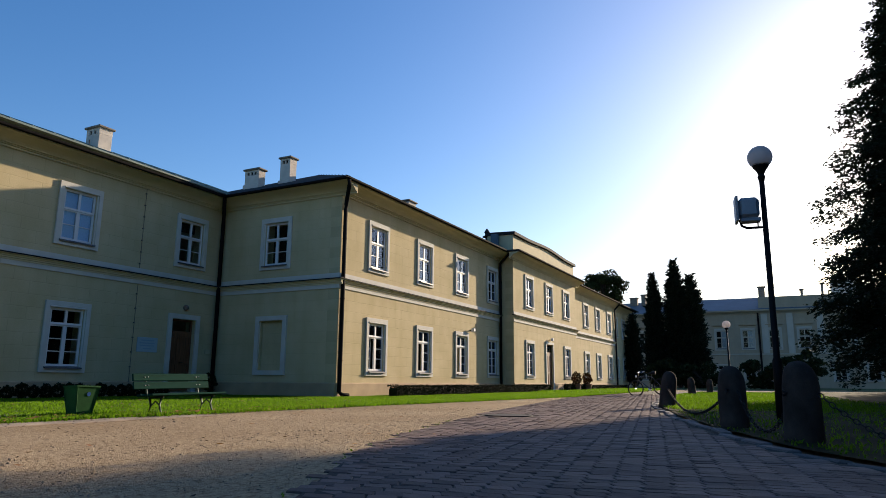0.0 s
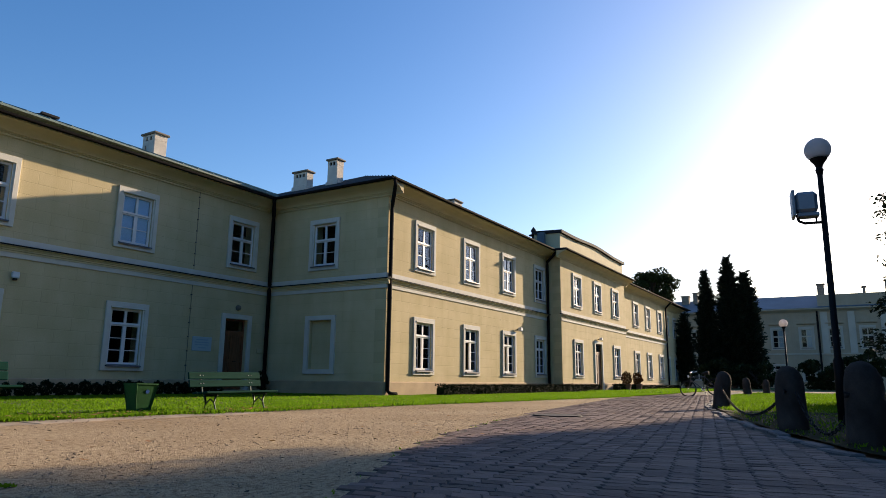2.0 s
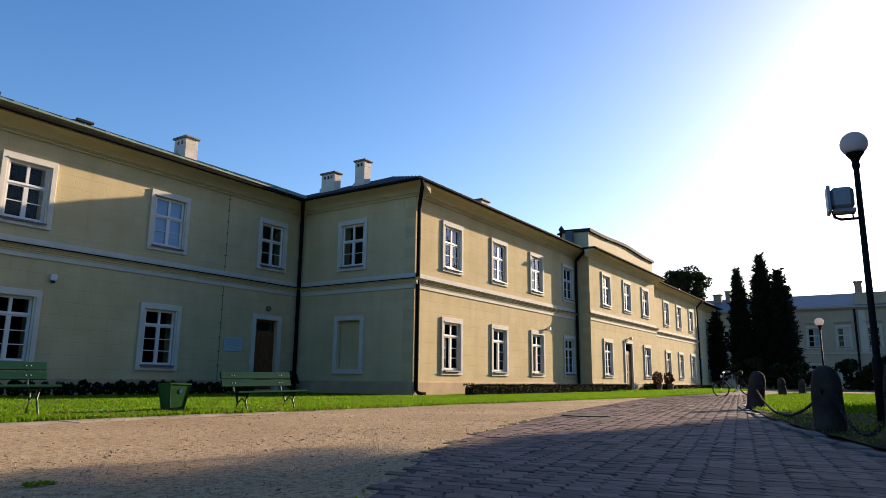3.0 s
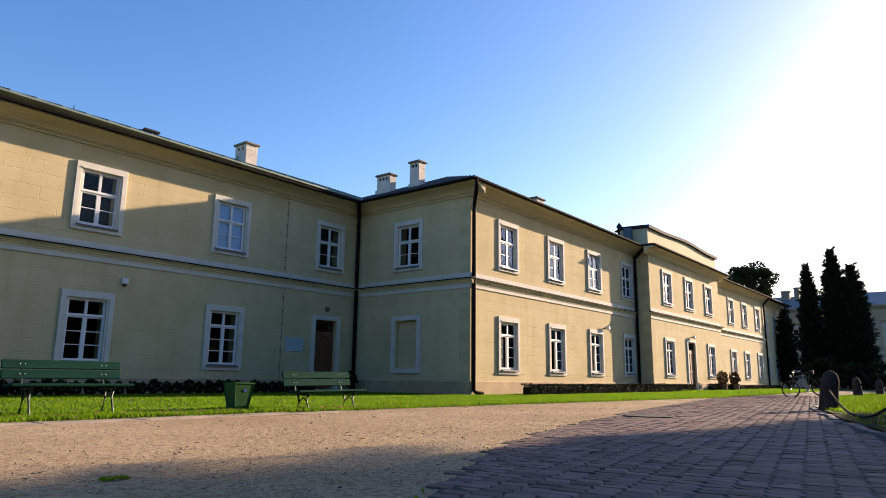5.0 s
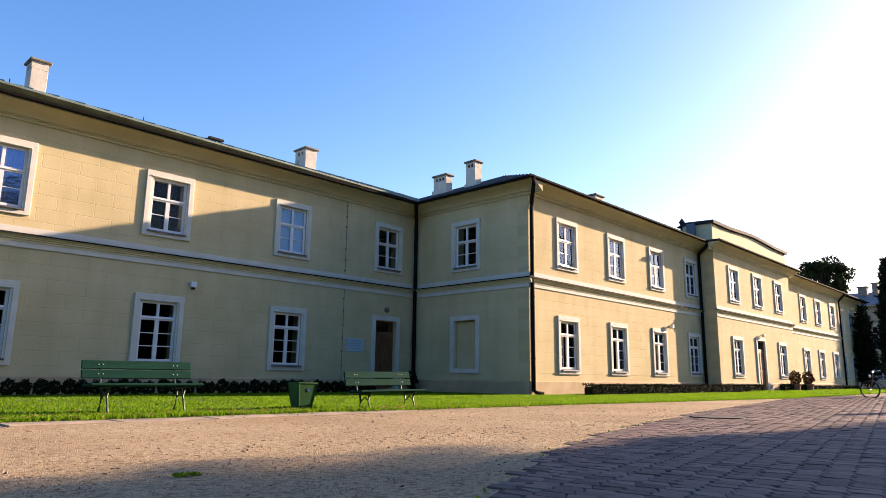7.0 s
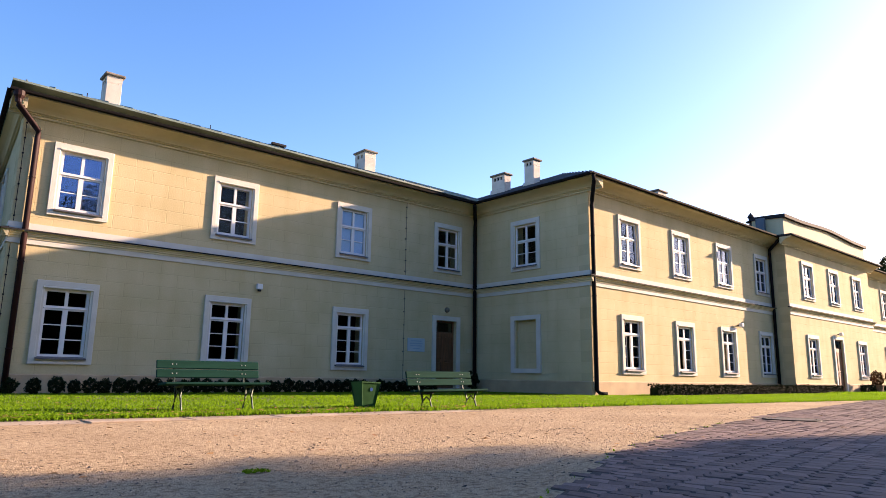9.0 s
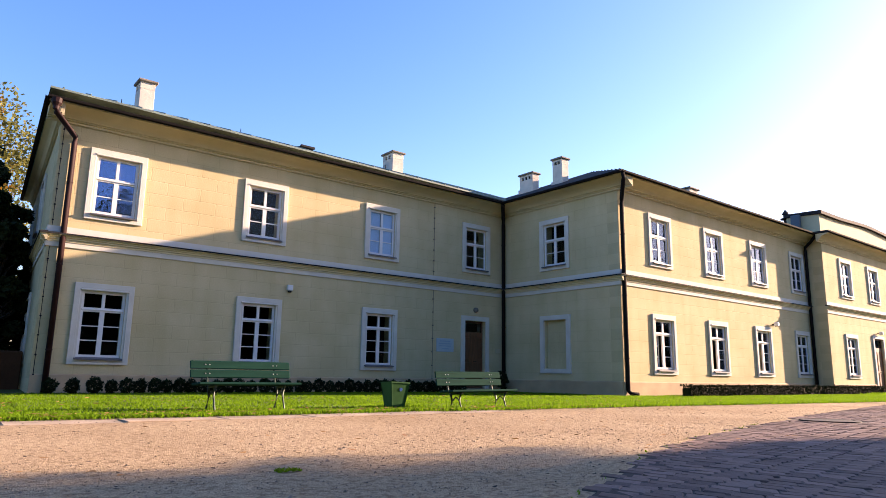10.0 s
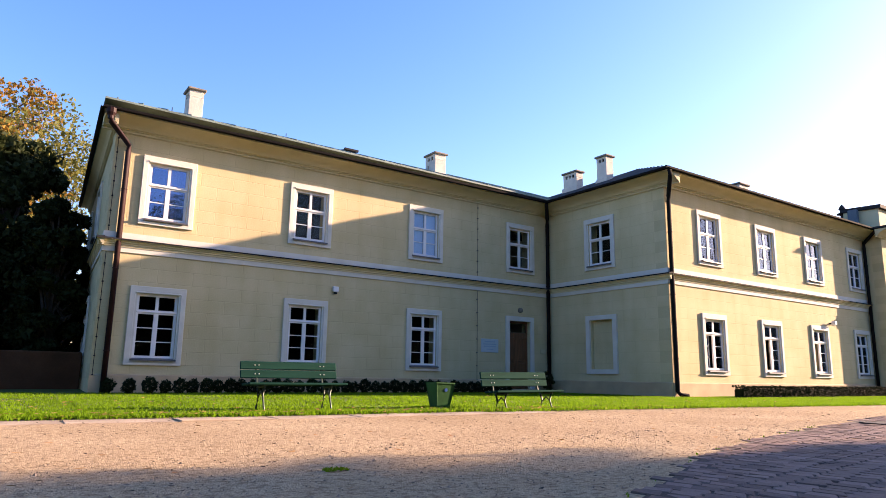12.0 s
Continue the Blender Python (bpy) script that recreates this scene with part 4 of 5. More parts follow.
def blades(name, n, x0, x1, lo, hi, bias, z, h, label, thin=1.0):
    """Grass blades: bent, leaning, in two faces each; denser towards the near edge."""
    rng = np.random.default_rng(7 + n)
    xs = rng.uniform(x0, x1, n)
    f = rng.uniform(0, 1, n) ** bias
    a, b = np.array([lo(x) for x in xs]), np.array([hi(x) for x in xs])
    ys = a + (b - a) * f
    patch = np.array([noise.noise((x * 0.8, y * 0.8, 1.0)) for x, y in zip(xs, ys)])
    hs = h * rng.uniform(0.5, 1.3, n) * (1 + 0.5 * patch)
    an = rng.uniform(0, math.tau, n)
    w = 0.007 * thin * rng.uniform(0.7, 1.5, n)
    lean = rng.normal(0, 0.5, (n, 2)) * hs[:, None]
    dx, dy = np.cos(an) * w, np.sin(an) * w
    v = np.empty((n, 5, 3))
    v[:, 0] = np.stack([xs - dx, ys - dy, np.full(n, z)], 1)
    v[:, 1] = np.stack([xs + dx, ys + dy, np.full(n, z)], 1)
    v[:, 2] = np.stack([xs + dx * 0.8 + lean[:, 0] * 0.4, ys + dy * 0.8 + lean[:, 1] * 0.4, z + hs * 0.6], 1)
    v[:, 3] = np.stack([xs - dx * 0.8 + lean[:, 0] * 0.4, ys - dy * 0.8 + lean[:, 1] * 0.4, z + hs * 0.6], 1)
    v[:, 4] = np.stack([xs + lean[:, 0], ys + lean[:, 1], z + hs], 1)
    i = np.arange(n) * 5
    faces = np.stack([i, i + 1, i + 2, i + 3], 1).tolist() + np.stack([i + 3, i + 2, i + 4], 1).tolist()
    ob = scatter_mesh(name, v.reshape(-1, 3).tolist(), faces, "grass")
    return tagged(ob, label, "grass", kind="stuff")


blades("grass", 210000, -6, 34, lambda x: grass_edge(x) - 0.12, lambda x: 18.6 if x < 18 else 13.2, 1.7, 0.01, 0.036, "bright green sunlit grass blades of the lawn")
blades("grass", 9000, -4, 26, lambda x: grass_edge(x) - 0.30, lambda x: grass_edge(x) + 0.3, 1.0, 0.0, 0.055, "ragged grass tufts along the lawn's edge")
blades("grass", 16000, 34, 58, lambda x: grass_edge(x) - 0.05, lambda x: 12.6, 1.3, 0.01, 0.09, "far lawn grass beside the pavilion", 2.5)
blades("grass", 26000, 14.5, 40, lambda x: kerb_line(x) - 6.0, lambda x: kerb_line(x) - 0.14, 0.6, 0.03, 0.065, "grass blades of the round lawn", 1.4)
# kept sparse so the darkened soil shows through
blades("grass", 5000, 4.5, 14.5, lambda x: kerb_line(x) - 6.0, lambda x: kerb_line(x) - 0.14, 0.8, 0.03, 0.035, "thin grass in the shade of the spruce", 1.0)

blades("grass", 36, 2.4, 9, lambda x: sett_left(x) - 0.03, lambda x: sett_left(x) + 0.05, 1.0, -0.005, 0.014, "sparse weeds along the edge of the setts")
blades("grass", 70, 1.78, 1.93, lambda x: 3.72, lambda x: 3.80, 1.0, -0.005, 0.02, "small tuft of weeds in the gravel")

# weeds and litter
rng = np.random.default_rng(3)


def flakes(name, pts, size, mat, label, category, flat=0.35):
    """Small curled leaves lying about."""
    vs, fs = [], []
    for x, y, z in pts:
        a, s = rng.uniform(0, math.tau), size * rng.uniform(0.6, 1.4)
        c, d = math.cos(a) * s, math.sin(a) * s
        t = rng.uniform(-flat, flat, 4) * s
        k = len(vs)
        vs += [(x - c, y - d, z + abs(t[0])), (x + d * 0.6, y - c * 0.6, z + abs(t[1]) * 0.5), (x + c, y + d, z + abs(t[2])), (x - d * 0.6, y + c * 0.6, z + abs(t[3]))]
        fs += [(k, k + 1, k + 2), (k, k + 2, k + 3)]
    return tagged(scatter_mesh(name, vs, fs, mat), label, category, kind="stuff")


pts = []
for _ in range(700):
    x = rng.uniform(-4, 12)
    pts.append((x, grass_edge(x) + rng.normal(0.15, 0.28), 0.035))
for _ in range(260):
    pts.append((rng.uniform(-4, 20), rng.uniform(9, 14), 0.06))
for _ in range(120):
    pts.append((rng.uniform(-2, 14), rng.uniform(3.0, 8.5), 0.012))
grit = [(rng.uniform(-3, 14), rng.uniform(2.4, 8.6), 0.004) for _ in range(1600)]
grit = [p for p in grit if p[1] > sett_left(p[0]) - 0.3]
M["debris"] = leafy("dark_twig_bits", (0.10, 0.065, 0.04), (0.05, 0.035, 0.025), 0.5, 0.1)
flakes("ground_debris", grit, 0.017, "debris", "bits of dark twig and leaf on the gravel", "debris", 0.5)
flakes("fallen_leaves", pts, 0.035, "leaf_litter", "dry brown and yellow leaves on the grass edge", "leaves")

# pebbles on the gravel
vs, fs = [], []
n_p = 0
for _ in range(9000):
    x = rng.uniform(-3.5, 13)
    y = rng.uniform(0.5, 8.8) if rng.uniform() < 0.5 else rng.uniform(2, 5)
    if y < sett_left(x) + 0.05 or y > grass_edge(x):
        continue
    r = 0.0036 * rng.lognormal(0, 0.45)
    k = len(vs)
    a = rng.uniform(0, math.tau)
    for q in range(4):
        vs.append((x + r * 1.3 * math.cos(a + q * 1.571) * rng.uniform(0.7, 1.2), y + r * 1.3 * math.sin(a + q * 1.571) * rng.uniform(0.7, 1.2), -0.008))
    vs.append((x + rng.uniform(-r, r) * 0.3, y, -0.010 + r * 0.7 + 0.006))
    fs += [(k, k + 1, k + 4), (k + 1, k + 2, k + 4), (k + 2, k + 3, k + 4), (k + 3, k, k + 4)]
M["pebble"] = material("pebbles", (0.476, 0.365, 0.255), 0.9, var=0.15, scale=3, each=0.6, bump=0.1)
tagged(scatter_mesh("pebbles", vs, fs, "pebble"), "small loose pebbles on the gravel", "pebbles", kind="stuff")

# worn slabs between gravel and lawn
pv = thing("pavement", "strip of worn concrete slabs along the lawn", "pavement", kind="structure")
sl = None
for k in range(11):
    x = -5.0 + k * 1.18
    m = pose(x, 8.62 - 0.035 * x + random.uniform(-0.03, 0.03), random.uniform(-0.004, 0.006), random.uniform(-0.6, 0.6), random.uniform(-0.6, 0.6), -2 + random.uniform(-1.2, 1.2))
    if sl is None:
        sl = part("slab", box(0, 1.15, -0.27, 0.27, -0.07, 0.001, bevel=0.006), "slab", pv, m=m)
    else:
        again(sl, m, pv)

# kerb stones along the round lawn
kb = thing("kerb", "low worn stone kerb round the lawn", "kerb", kind="structure")
ks, x = None, 3.0
while x < 44:
    x2 = x
    while math.hypot(x2 - x, kerb_line(x2) - kerb_line(x)) < 0.62:
        x2 += 0.02
    a = math.degrees(math.atan2(kerb_line(x2) - kerb_line(x), x2 - x))
    m = pose(x, kerb_line(x) + random.uniform(-0.035, 0.035), random.uniform(-0.018, 0.008), random.uniform(-5, 5), random.uniform(-1, 1), a + random.uniform(-3, 3))
    if ks is None:
        ks = part("kerb_stone", box(0.005, 0.60, -0.06, 0.06, -0.1, 0.028, bevel=0.014), "kerb", kb, m=m)
    else:
        again(ks, m, kb)
    x = x2

# manhole cover in the road
mh = thing("manhole_cover", "round cast-iron manhole cover set in the setts", "manhole", pose(10.6, 4.22, -0.014))
b = bmesh.new()
lathe(b, [(0.40, 0.0), (0.40, 0.028), (0.34, 0.03), (0.34, 0.02), (0.33, 0.02)], 24)
part("frame", b, "iron", mh)
b = bmesh.new()
lathe(b, [(0.325, 0.0), (0.325, 0.026), (0.31, 0.030), (0.02, 0.030)], 24)
part("lid", b, "iron", mh)

# low wall and gate end behind the end of the wing
lw = part("boundary_wall", box(-30, 2.62, 22.2, 22.5, -0.1, 1.08, bevel=0.03), "brick_wall")
tagged(lw, "low brown boundary wall in the shade of trees", "wall", kind="structure")


# ---- hedges ----
def leaf_cloud(n, inside, size, seed, up=0.0):
    """Small four-cornered leaves at points that inside() gives."""
    r = np.random.default_rng(seed)
    vs, fs = [], []
    for _ in range(n):
        p = np.array(inside(r))
        a = r.normal(size=3)
        a /= np.linalg.norm(a)
        b = np.cross(a, r.normal(size=3))
        b /= np.linalg.norm(b) + 1e-9
        s = size * r.uniform(0.6, 1.5)
        a, b = a * s, b * s * 0.55
        k = len(vs)
        vs += [tuple(p - a), tuple(p + b), tuple(p + a), tuple(p - b)]
        fs.append((k, k + 1, k + 2, k + 3))
    return vs, fs


def on_dome(rx, ry, rz, z0=0.0, lump=0.25, sd=0.0):
    def f(r):
        d = r.normal(size=3)
        d /= np.linalg.norm(d)
        k = r.uniform(0.55, 1.0) ** 0.4
        k *= 1 + lump * noise.noise((d[0] * 2.2 + sd, d[1] * 2.2, d[2] * 2.2))
        return (d[0] * rx * k, d[1] * ry * k, z0 + rz + d[2] * rz * k)
    return f


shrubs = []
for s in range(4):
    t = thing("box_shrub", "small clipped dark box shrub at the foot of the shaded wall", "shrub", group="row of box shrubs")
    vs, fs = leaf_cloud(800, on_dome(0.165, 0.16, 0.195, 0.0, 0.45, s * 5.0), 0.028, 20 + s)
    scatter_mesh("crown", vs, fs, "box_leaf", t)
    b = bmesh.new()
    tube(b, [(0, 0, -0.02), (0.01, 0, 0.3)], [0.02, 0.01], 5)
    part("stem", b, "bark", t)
    shrubs.append(t)
x, k = 2.75, 0
while x < 15.6:
    m = pose(x, 18.1 + random.uniform(-0.05, 0.05), 0.0, 0, 0, random.uniform(0, 360)) @ Matrix.Diagonal((*[random.uniform(0.88, 1.08)] * 3, 1))
    if k < 4:
        shrubs[k].matrix_basis = m
    else:
        c = copy_thing(shrubs[k % 4], m)
        c.scale = [random.uniform(0.86, 1.1)] * 3
    x += random.uniform(0.29, 0.37) if random.random() > 0.05 else 0.48
    k += 1


def hedge(x0, x1, y, w, h, label):
    def f(r):
        q = r.uniform()
        x = r.uniform(x0, x1)
        lump = 1 + 0.22 * noise.noise((x * 3.2, 0, 7)) + 0.1 * noise.noise((x * 9, 0, 2))
        if q < 0.45:
            return (x, y + r.uniform(-w, w) * 0.5, h * lump * r.uniform(0.85, 1.0))
        return (x, y - w * 0.5 * lump * r.uniform(0.7, 1.0), r.uniform(0, h * lump))
    vs, fs = leaf_cloud(int((x1 - x0) * 900), f, 0.026, int(x0))
    b = thing("box_hedge", label, "hedge")
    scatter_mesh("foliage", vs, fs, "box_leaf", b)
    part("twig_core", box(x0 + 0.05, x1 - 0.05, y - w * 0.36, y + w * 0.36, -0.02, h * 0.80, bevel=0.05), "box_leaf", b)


hedge(20.1, 37.1, 12.35, 0.45, 0.38, "low clipped dark box hedge before the sunlit wall")
hedge(39.3, 43.2, 12.0, 0.42, 0.40, "short clipped box hedge beside the pavilion door")
hedge(46.5, 57.5, 12.4, 0.42, 0.32, "low box hedge before the far windows")

# planters by the pavilion
M["terracotta"] = material("terracotta", (0.24, 0.12, 0.075), 0.85, var=0.15, scale=4, bump=0.2)
M["heather"] = leafy("reddish_shrub_leaves", (0.13, 0.045, 0.022), (0.05, 0.04, 0.015), 0.5, 0.25)
pl = thing("planter", "terracotta pot with a reddish bushy shrub", "planter", pose(41.0, 11.80, 0.0), "pots by the pavilion")
b = bmesh.new()
lathe(b, [(0.20, 0), (0.27, 0.36), (0.30, 0.38), (0.30, 0.44), (0.25, 0.44), (0.24, 0.38)], 14)
part("pot", b, "terracotta", pl)
vs, fs = leaf_cloud(900, on_dome(0.30, 0.30, 0.38, 0.36, 0.5, 3.0), 0.05, 90)
scatter_mesh("shrub", vs, fs, "heather", pl)
copy_thing(pl, pose(43.3, 11.75, 0, 0, 0, 80))


# ---- trees ----
def conifer(x, y, h, r0, z0, seed, label, mat="needle", power=0.8, tuft=0.16, per=30, whorl=0.3, droop=0.25, fat=0.0, name="spruce_tree", broad=0.22):
    """A conifer: tapered trunk, whorls of uneven drooping limbs, each clad in sprays."""
    r = np.random.default_rng(seed)
    t = thing(name, label, "tree", pose(x, y, 0))
    b = bmesh.new()
    tube(b, [(0, 0, -0.1), (0.02, 0.01, h * 0.4), (0, 0, h * 0.97)], [0.035 * h ** 0.8, 0.022 * h ** 0.8, 0.01], 8)
    part("trunk", b, "bark", t)
    vs, fs = [], []
    lb = bmesh.new()
    z = z0
    while z < h:
        f = (z - z0) / (h - z0)
        prof = max(0.04, (1 - f)) ** power * min(1.0, 0.78 + f * 1.6)
        n = 8 if f < 0.8 else 5
        off = r.uniform(0, math.tau)
        for k in range(n):
            a = off + k * math.tau / n + r.normal(0, 0.2)
            L = r0 * prof * r.uniform(0.62, 1.18)
            rise = r.uniform(-0.1, 0.15) + fat * 0.8
            tip = np.array([math.cos(a) * L, math.sin(a) * L, z + L * (rise - droop)])
            st = np.array([0, 0, z])
            if L > 0.5:
                tube(lb, [st, (st + tip) / 2 + np.array([0, 0, L * 0.06]), tip], [0.035 * L ** 0.5, 0.018, 0.005], 4, caps=False)
            m = max(6, int(per * L / r0 * 1.4))
            for q in range(m):
                s = (q + r.uniform(0, 1)) / m
                s = s ** 0.75
                c = st + (tip - st) * s + np.array([0, 0, L * 0.22 * s * (1 - s)]) + r.normal(0, 0.10 + 0.06 * L, 3) * np.array([1, 1, 0.7]) * (1.2 - s * 0.7)
                d = np.array([math.cos(a), math.sin(a), -0.3 + fat]) + r.normal(0, 0.55, 3)
                d /= np.linalg.norm(d)
                e = np.cross(d, r.normal(size=3))
                e /= np.linalg.norm(e) + 1e-9
                ln = tuft * r.uniform(0.6, 1.5)
                d, e = d * ln, e * ln * broad
                i = len(vs)
                vs += [tuple(c - d * 0.6), tuple(c + e), tuple(c + d), tuple(c - e)]
                fs.append((i, i + 1, i + 2, i + 3))
        z += whorl * r.uniform(0.75, 1.2)
    part("branch_frame", lb, "bark", t)
    scatter_mesh("crown", vs, fs, mat, t)
    return t


conifer(23.67, -4.1, 15.5, 3.9, 1.5, 11, "tall dark spruce with ragged drooping limbs on the round lawn", per=500, tuft=0.075, whorl=0.19, power=1.0, broad=0.36)
conifer(52.0, -9.6, 15.5, 4.6, 0.8, 16, "tall broad spruce farther back on the round lawn", per=50, tuft=0.26, whorl=0.32, power=0.75)
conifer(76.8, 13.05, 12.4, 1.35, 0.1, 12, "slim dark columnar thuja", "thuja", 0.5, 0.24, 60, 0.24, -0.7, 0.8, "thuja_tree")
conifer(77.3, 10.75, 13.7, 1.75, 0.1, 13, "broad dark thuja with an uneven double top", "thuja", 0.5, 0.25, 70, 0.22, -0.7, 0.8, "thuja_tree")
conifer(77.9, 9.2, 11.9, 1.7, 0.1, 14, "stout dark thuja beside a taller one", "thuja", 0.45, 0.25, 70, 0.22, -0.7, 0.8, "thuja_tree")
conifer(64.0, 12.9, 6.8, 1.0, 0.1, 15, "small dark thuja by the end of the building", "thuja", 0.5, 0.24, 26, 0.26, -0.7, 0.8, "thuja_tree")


def broadleaf(x, y, h, rx, rz, seed, label, mats, clumps=26, per=260, leaf=0.16, low=0.0, name="broadleaf_tree"):
    """A broad-leaved tree: trunk and forking limbs, a crown of many leaf clumps with gaps."""
    r = np.random.default_rng(seed)
    t = thing(name, label, "tree", pose(x, y, 0))
    zc = h - rz
    b = bmesh.new()
    tube(b, [(0, 0, -0.1), (0.1, 0.05, zc * 0.5), (0, 0, zc)], [0.03 * h, 0.022 * h, 0.014 * h], 8)
    part("trunk", b, "bark", t)
    lb = bmesh.new()
    groups = [([], []) for _ in mats]
    for c in range(clumps):
        d = r.normal(size=3)
        d /= np.linalg.norm(d)
        k = r.uniform(0.45, 1.0) ** 0.5
        p = np.array([d[0] * rx * k, d[1] * rx * k, zc + d[2] * rz * k])
        tube(lb, [(0, 0, zc * r.uniform(0.5, 0.95)), tuple(p * np.array([0.5, 0.5, 1]) - np.array([0, 0, rz * 0.15])), tuple(p)], [0.010 * h, 0.006 * h, 0.01], 4, caps=False)
        cr = rx * r.uniform(0.20, 0.36)
        vs, fs = leaf_cloud(per, on_dome(cr, cr, cr * 0.7, -cr * 0.7, 0.6, c * 3.1), leaf, seed * 100 + c)
        V, F = groups[int(r.integers(len(mats)))]
        o = len(V)
        V += [tuple(np.array(q) + p) for q in vs]
        F += [tuple(i + o for i in f) for f in fs]
    part("branch_frame", lb, "bark", t)
    for (V, F), mt in zip(groups, mats):
        if V:
            scatter_mesh("crown", V, F, mt, t)
    return t


broadleaf(82.0, 20.0, 13.9, 2.6, 2.2, 31, "rounded dark-leaved tree behind the roof", ["dark_leaf"], 44, 260, 0.15)
broadleaf(-1.2, 40.0, 16.0, 5.6, 5.0, 32, "large tree with brown and gold autumn leaves", ["autumn", "autumn", "rust_leaf"], 64, 420, 0.10)
broadleaf(-9.0, 42.0, 16.5, 5.5, 5.5, 33, "large tree turning yellow-green in autumn", ["autumn"], 56, 420, 0.10)
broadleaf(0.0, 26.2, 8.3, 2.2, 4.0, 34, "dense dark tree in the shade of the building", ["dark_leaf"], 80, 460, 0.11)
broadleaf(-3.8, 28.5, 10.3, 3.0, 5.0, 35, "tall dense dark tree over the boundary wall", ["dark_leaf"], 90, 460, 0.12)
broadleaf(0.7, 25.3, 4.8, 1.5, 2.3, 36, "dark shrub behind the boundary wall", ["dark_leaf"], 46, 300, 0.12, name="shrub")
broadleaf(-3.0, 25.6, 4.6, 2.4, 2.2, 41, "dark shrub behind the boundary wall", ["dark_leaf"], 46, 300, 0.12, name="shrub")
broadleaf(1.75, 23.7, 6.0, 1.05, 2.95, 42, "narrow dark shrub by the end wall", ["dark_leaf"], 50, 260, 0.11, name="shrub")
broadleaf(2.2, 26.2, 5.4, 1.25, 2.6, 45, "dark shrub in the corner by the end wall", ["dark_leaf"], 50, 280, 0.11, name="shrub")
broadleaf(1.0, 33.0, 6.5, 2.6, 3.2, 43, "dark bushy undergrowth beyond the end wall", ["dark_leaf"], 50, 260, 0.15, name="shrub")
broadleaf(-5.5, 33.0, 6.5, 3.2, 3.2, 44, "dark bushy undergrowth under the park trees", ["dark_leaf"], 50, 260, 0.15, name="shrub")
broadleaf(70.0, 2.2, 3.0, 1.7, 1.5, 37, "rounded dark shrub before the palace", ["dark_leaf"], 24, 160, 0.16, name="shrub")
broadleaf(74.0, -1.2, 4.0, 1.8, 1.9, 38, "tall dark shrub before the palace", ["dark_leaf"], 24, 160, 0.16, name="shrub")
broadleaf(72.0, 8.0, 2.6, 2.0, 1.3, 39, "low dark shrub under the thujas", ["dark_leaf"], 20, 150, 0.16, name="shrub")
broadleaf(71.0, 11.0, 2.8, 1.8, 1.4, 40, "low dark shrub under the thujas", ["dark_leaf"], 20, 150, 0.16, name="shrub")

broadleaf(17.62, 18.40, 0.72, 0.24, 0.33, 46, "small dark bush in the corner beside the door", ["dark_leaf"], 14, 90, 0.045, name="shrub")

# unseen trees behind the tripod, added to cut sky light; the windows mirror them
park = broadleaf(-22.0, -17.0, 11.6, 4.8, 5.5, 51, "tall leafy park tree behind the yard", ["dark_leaf"], 60, 190, 0.26, name="park_tree")
for k in range(9):
    copy_thing(park, pose(-14.5 + k * 6.6, -18.0 + 3.5 * math.sin(k * 2.3), 0, 0, 0, k * 77))
# three nearer unseen ones, added to lower the fill on lawn and road
for x, y in ((2.5, -9.5), (10.5, -10.5), (17.5, -12.0)):
    copy_thing(park, pose(x, y, 0, 0, 0, x * 31))
for k in range(5):
    copy_thing(park, pose(-28.0 + 2.0 * math.sin(k * 1.7), -10.0 + k * 7.5, 0, 0, 0, 40 + k * 61))

# ---- benches ----
M["bench_paint"] = material("green_bench_paint", (0.008, 0.048, 0.036), 0.8, var=0.16, scale=3, fine=40, bump=0.05, stretch=(0.4, 3, 3), spec=0.04)
M["bench_iron"] = material("worn_green_iron", (0.045, 0.075, 0.055), 0.5, metal=0.3, var=0.3, scale=12, bump=0.2)
M["bolt"] = material("bare_bolt_metal", (0.75, 0.74, 0.70), 0.35, metal=0.6, var=0.05)


def bench(m, label):
    t = thing("park_bench", label, "bench", m, "benches on the lawn")
    L = 0.78
    for z, y in ((0.674, 0.235), (0.543, 0.205)):
        pk = part("back_plank", box(-L, L, -0.018, 0.018, -0.060, 0.060, bevel=0.008), "bench_paint", t, m=pose(0, y, z, -12, 0, random.uniform(-0.2, 0.2)))
        for u in (-0.56, -0.50, 0.50, 0.56):
            bb = bmesh.new()
            lathe(bb, [(0.009, 0), (0.009, 0.005), (0.005, 0.008)], 6)
            part("bolt", bb, "bolt", pk, m=pose(u, -0.018, 0.0, 90, 0, 0))
    for y in (-0.20, -0.075, 0.05):
        part("seat_plank", box(-L, L, -0.055, 0.055, -0.018, 0.018, bevel=0.008), "bench_paint", t, m=pose(0, y, 0.395 - y * 0.06, -3 + random.uniform(-1, 1), 0, random.uniform(-0.2, 0.2)))
    for u in (-0.53, 0.53):
        b = bmesh.new()
        tube(b, [(u, -0.22, 0.372), (u, 0.10, 0.352), (u, 0.17, 0.40), (u, 0.262, 0.72)], [0.018, 0.018, 0.018, 0.014], 6)
        part("side_support", b, "bench_iron", t)
        for pts in ([(u, -0.17, 0.36), (u, -0.14, 0.24), (u, -0.20, 0.08), (u - 0.0, -0.25, -0.03)], [(u, 0.10, 0.36), (u, 0.06, 0.22), (u, 0.13, 0.06), (u, 0.17, -0.03)]):
            b = bmesh.new()
            tube(b, pts, [0.022, 0.016, 0.016, 0.022], 6)
            part("leg", b, "bench_iron", t, smooth=True)
        b = bmesh.new()
        tube(b, [(u, -0.14, 0.24), (u, -0.04, 0.30), (u, 0.06, 0.22)], 0.012, 5)
        part("brace", b, "bench_iron", t)
    return t


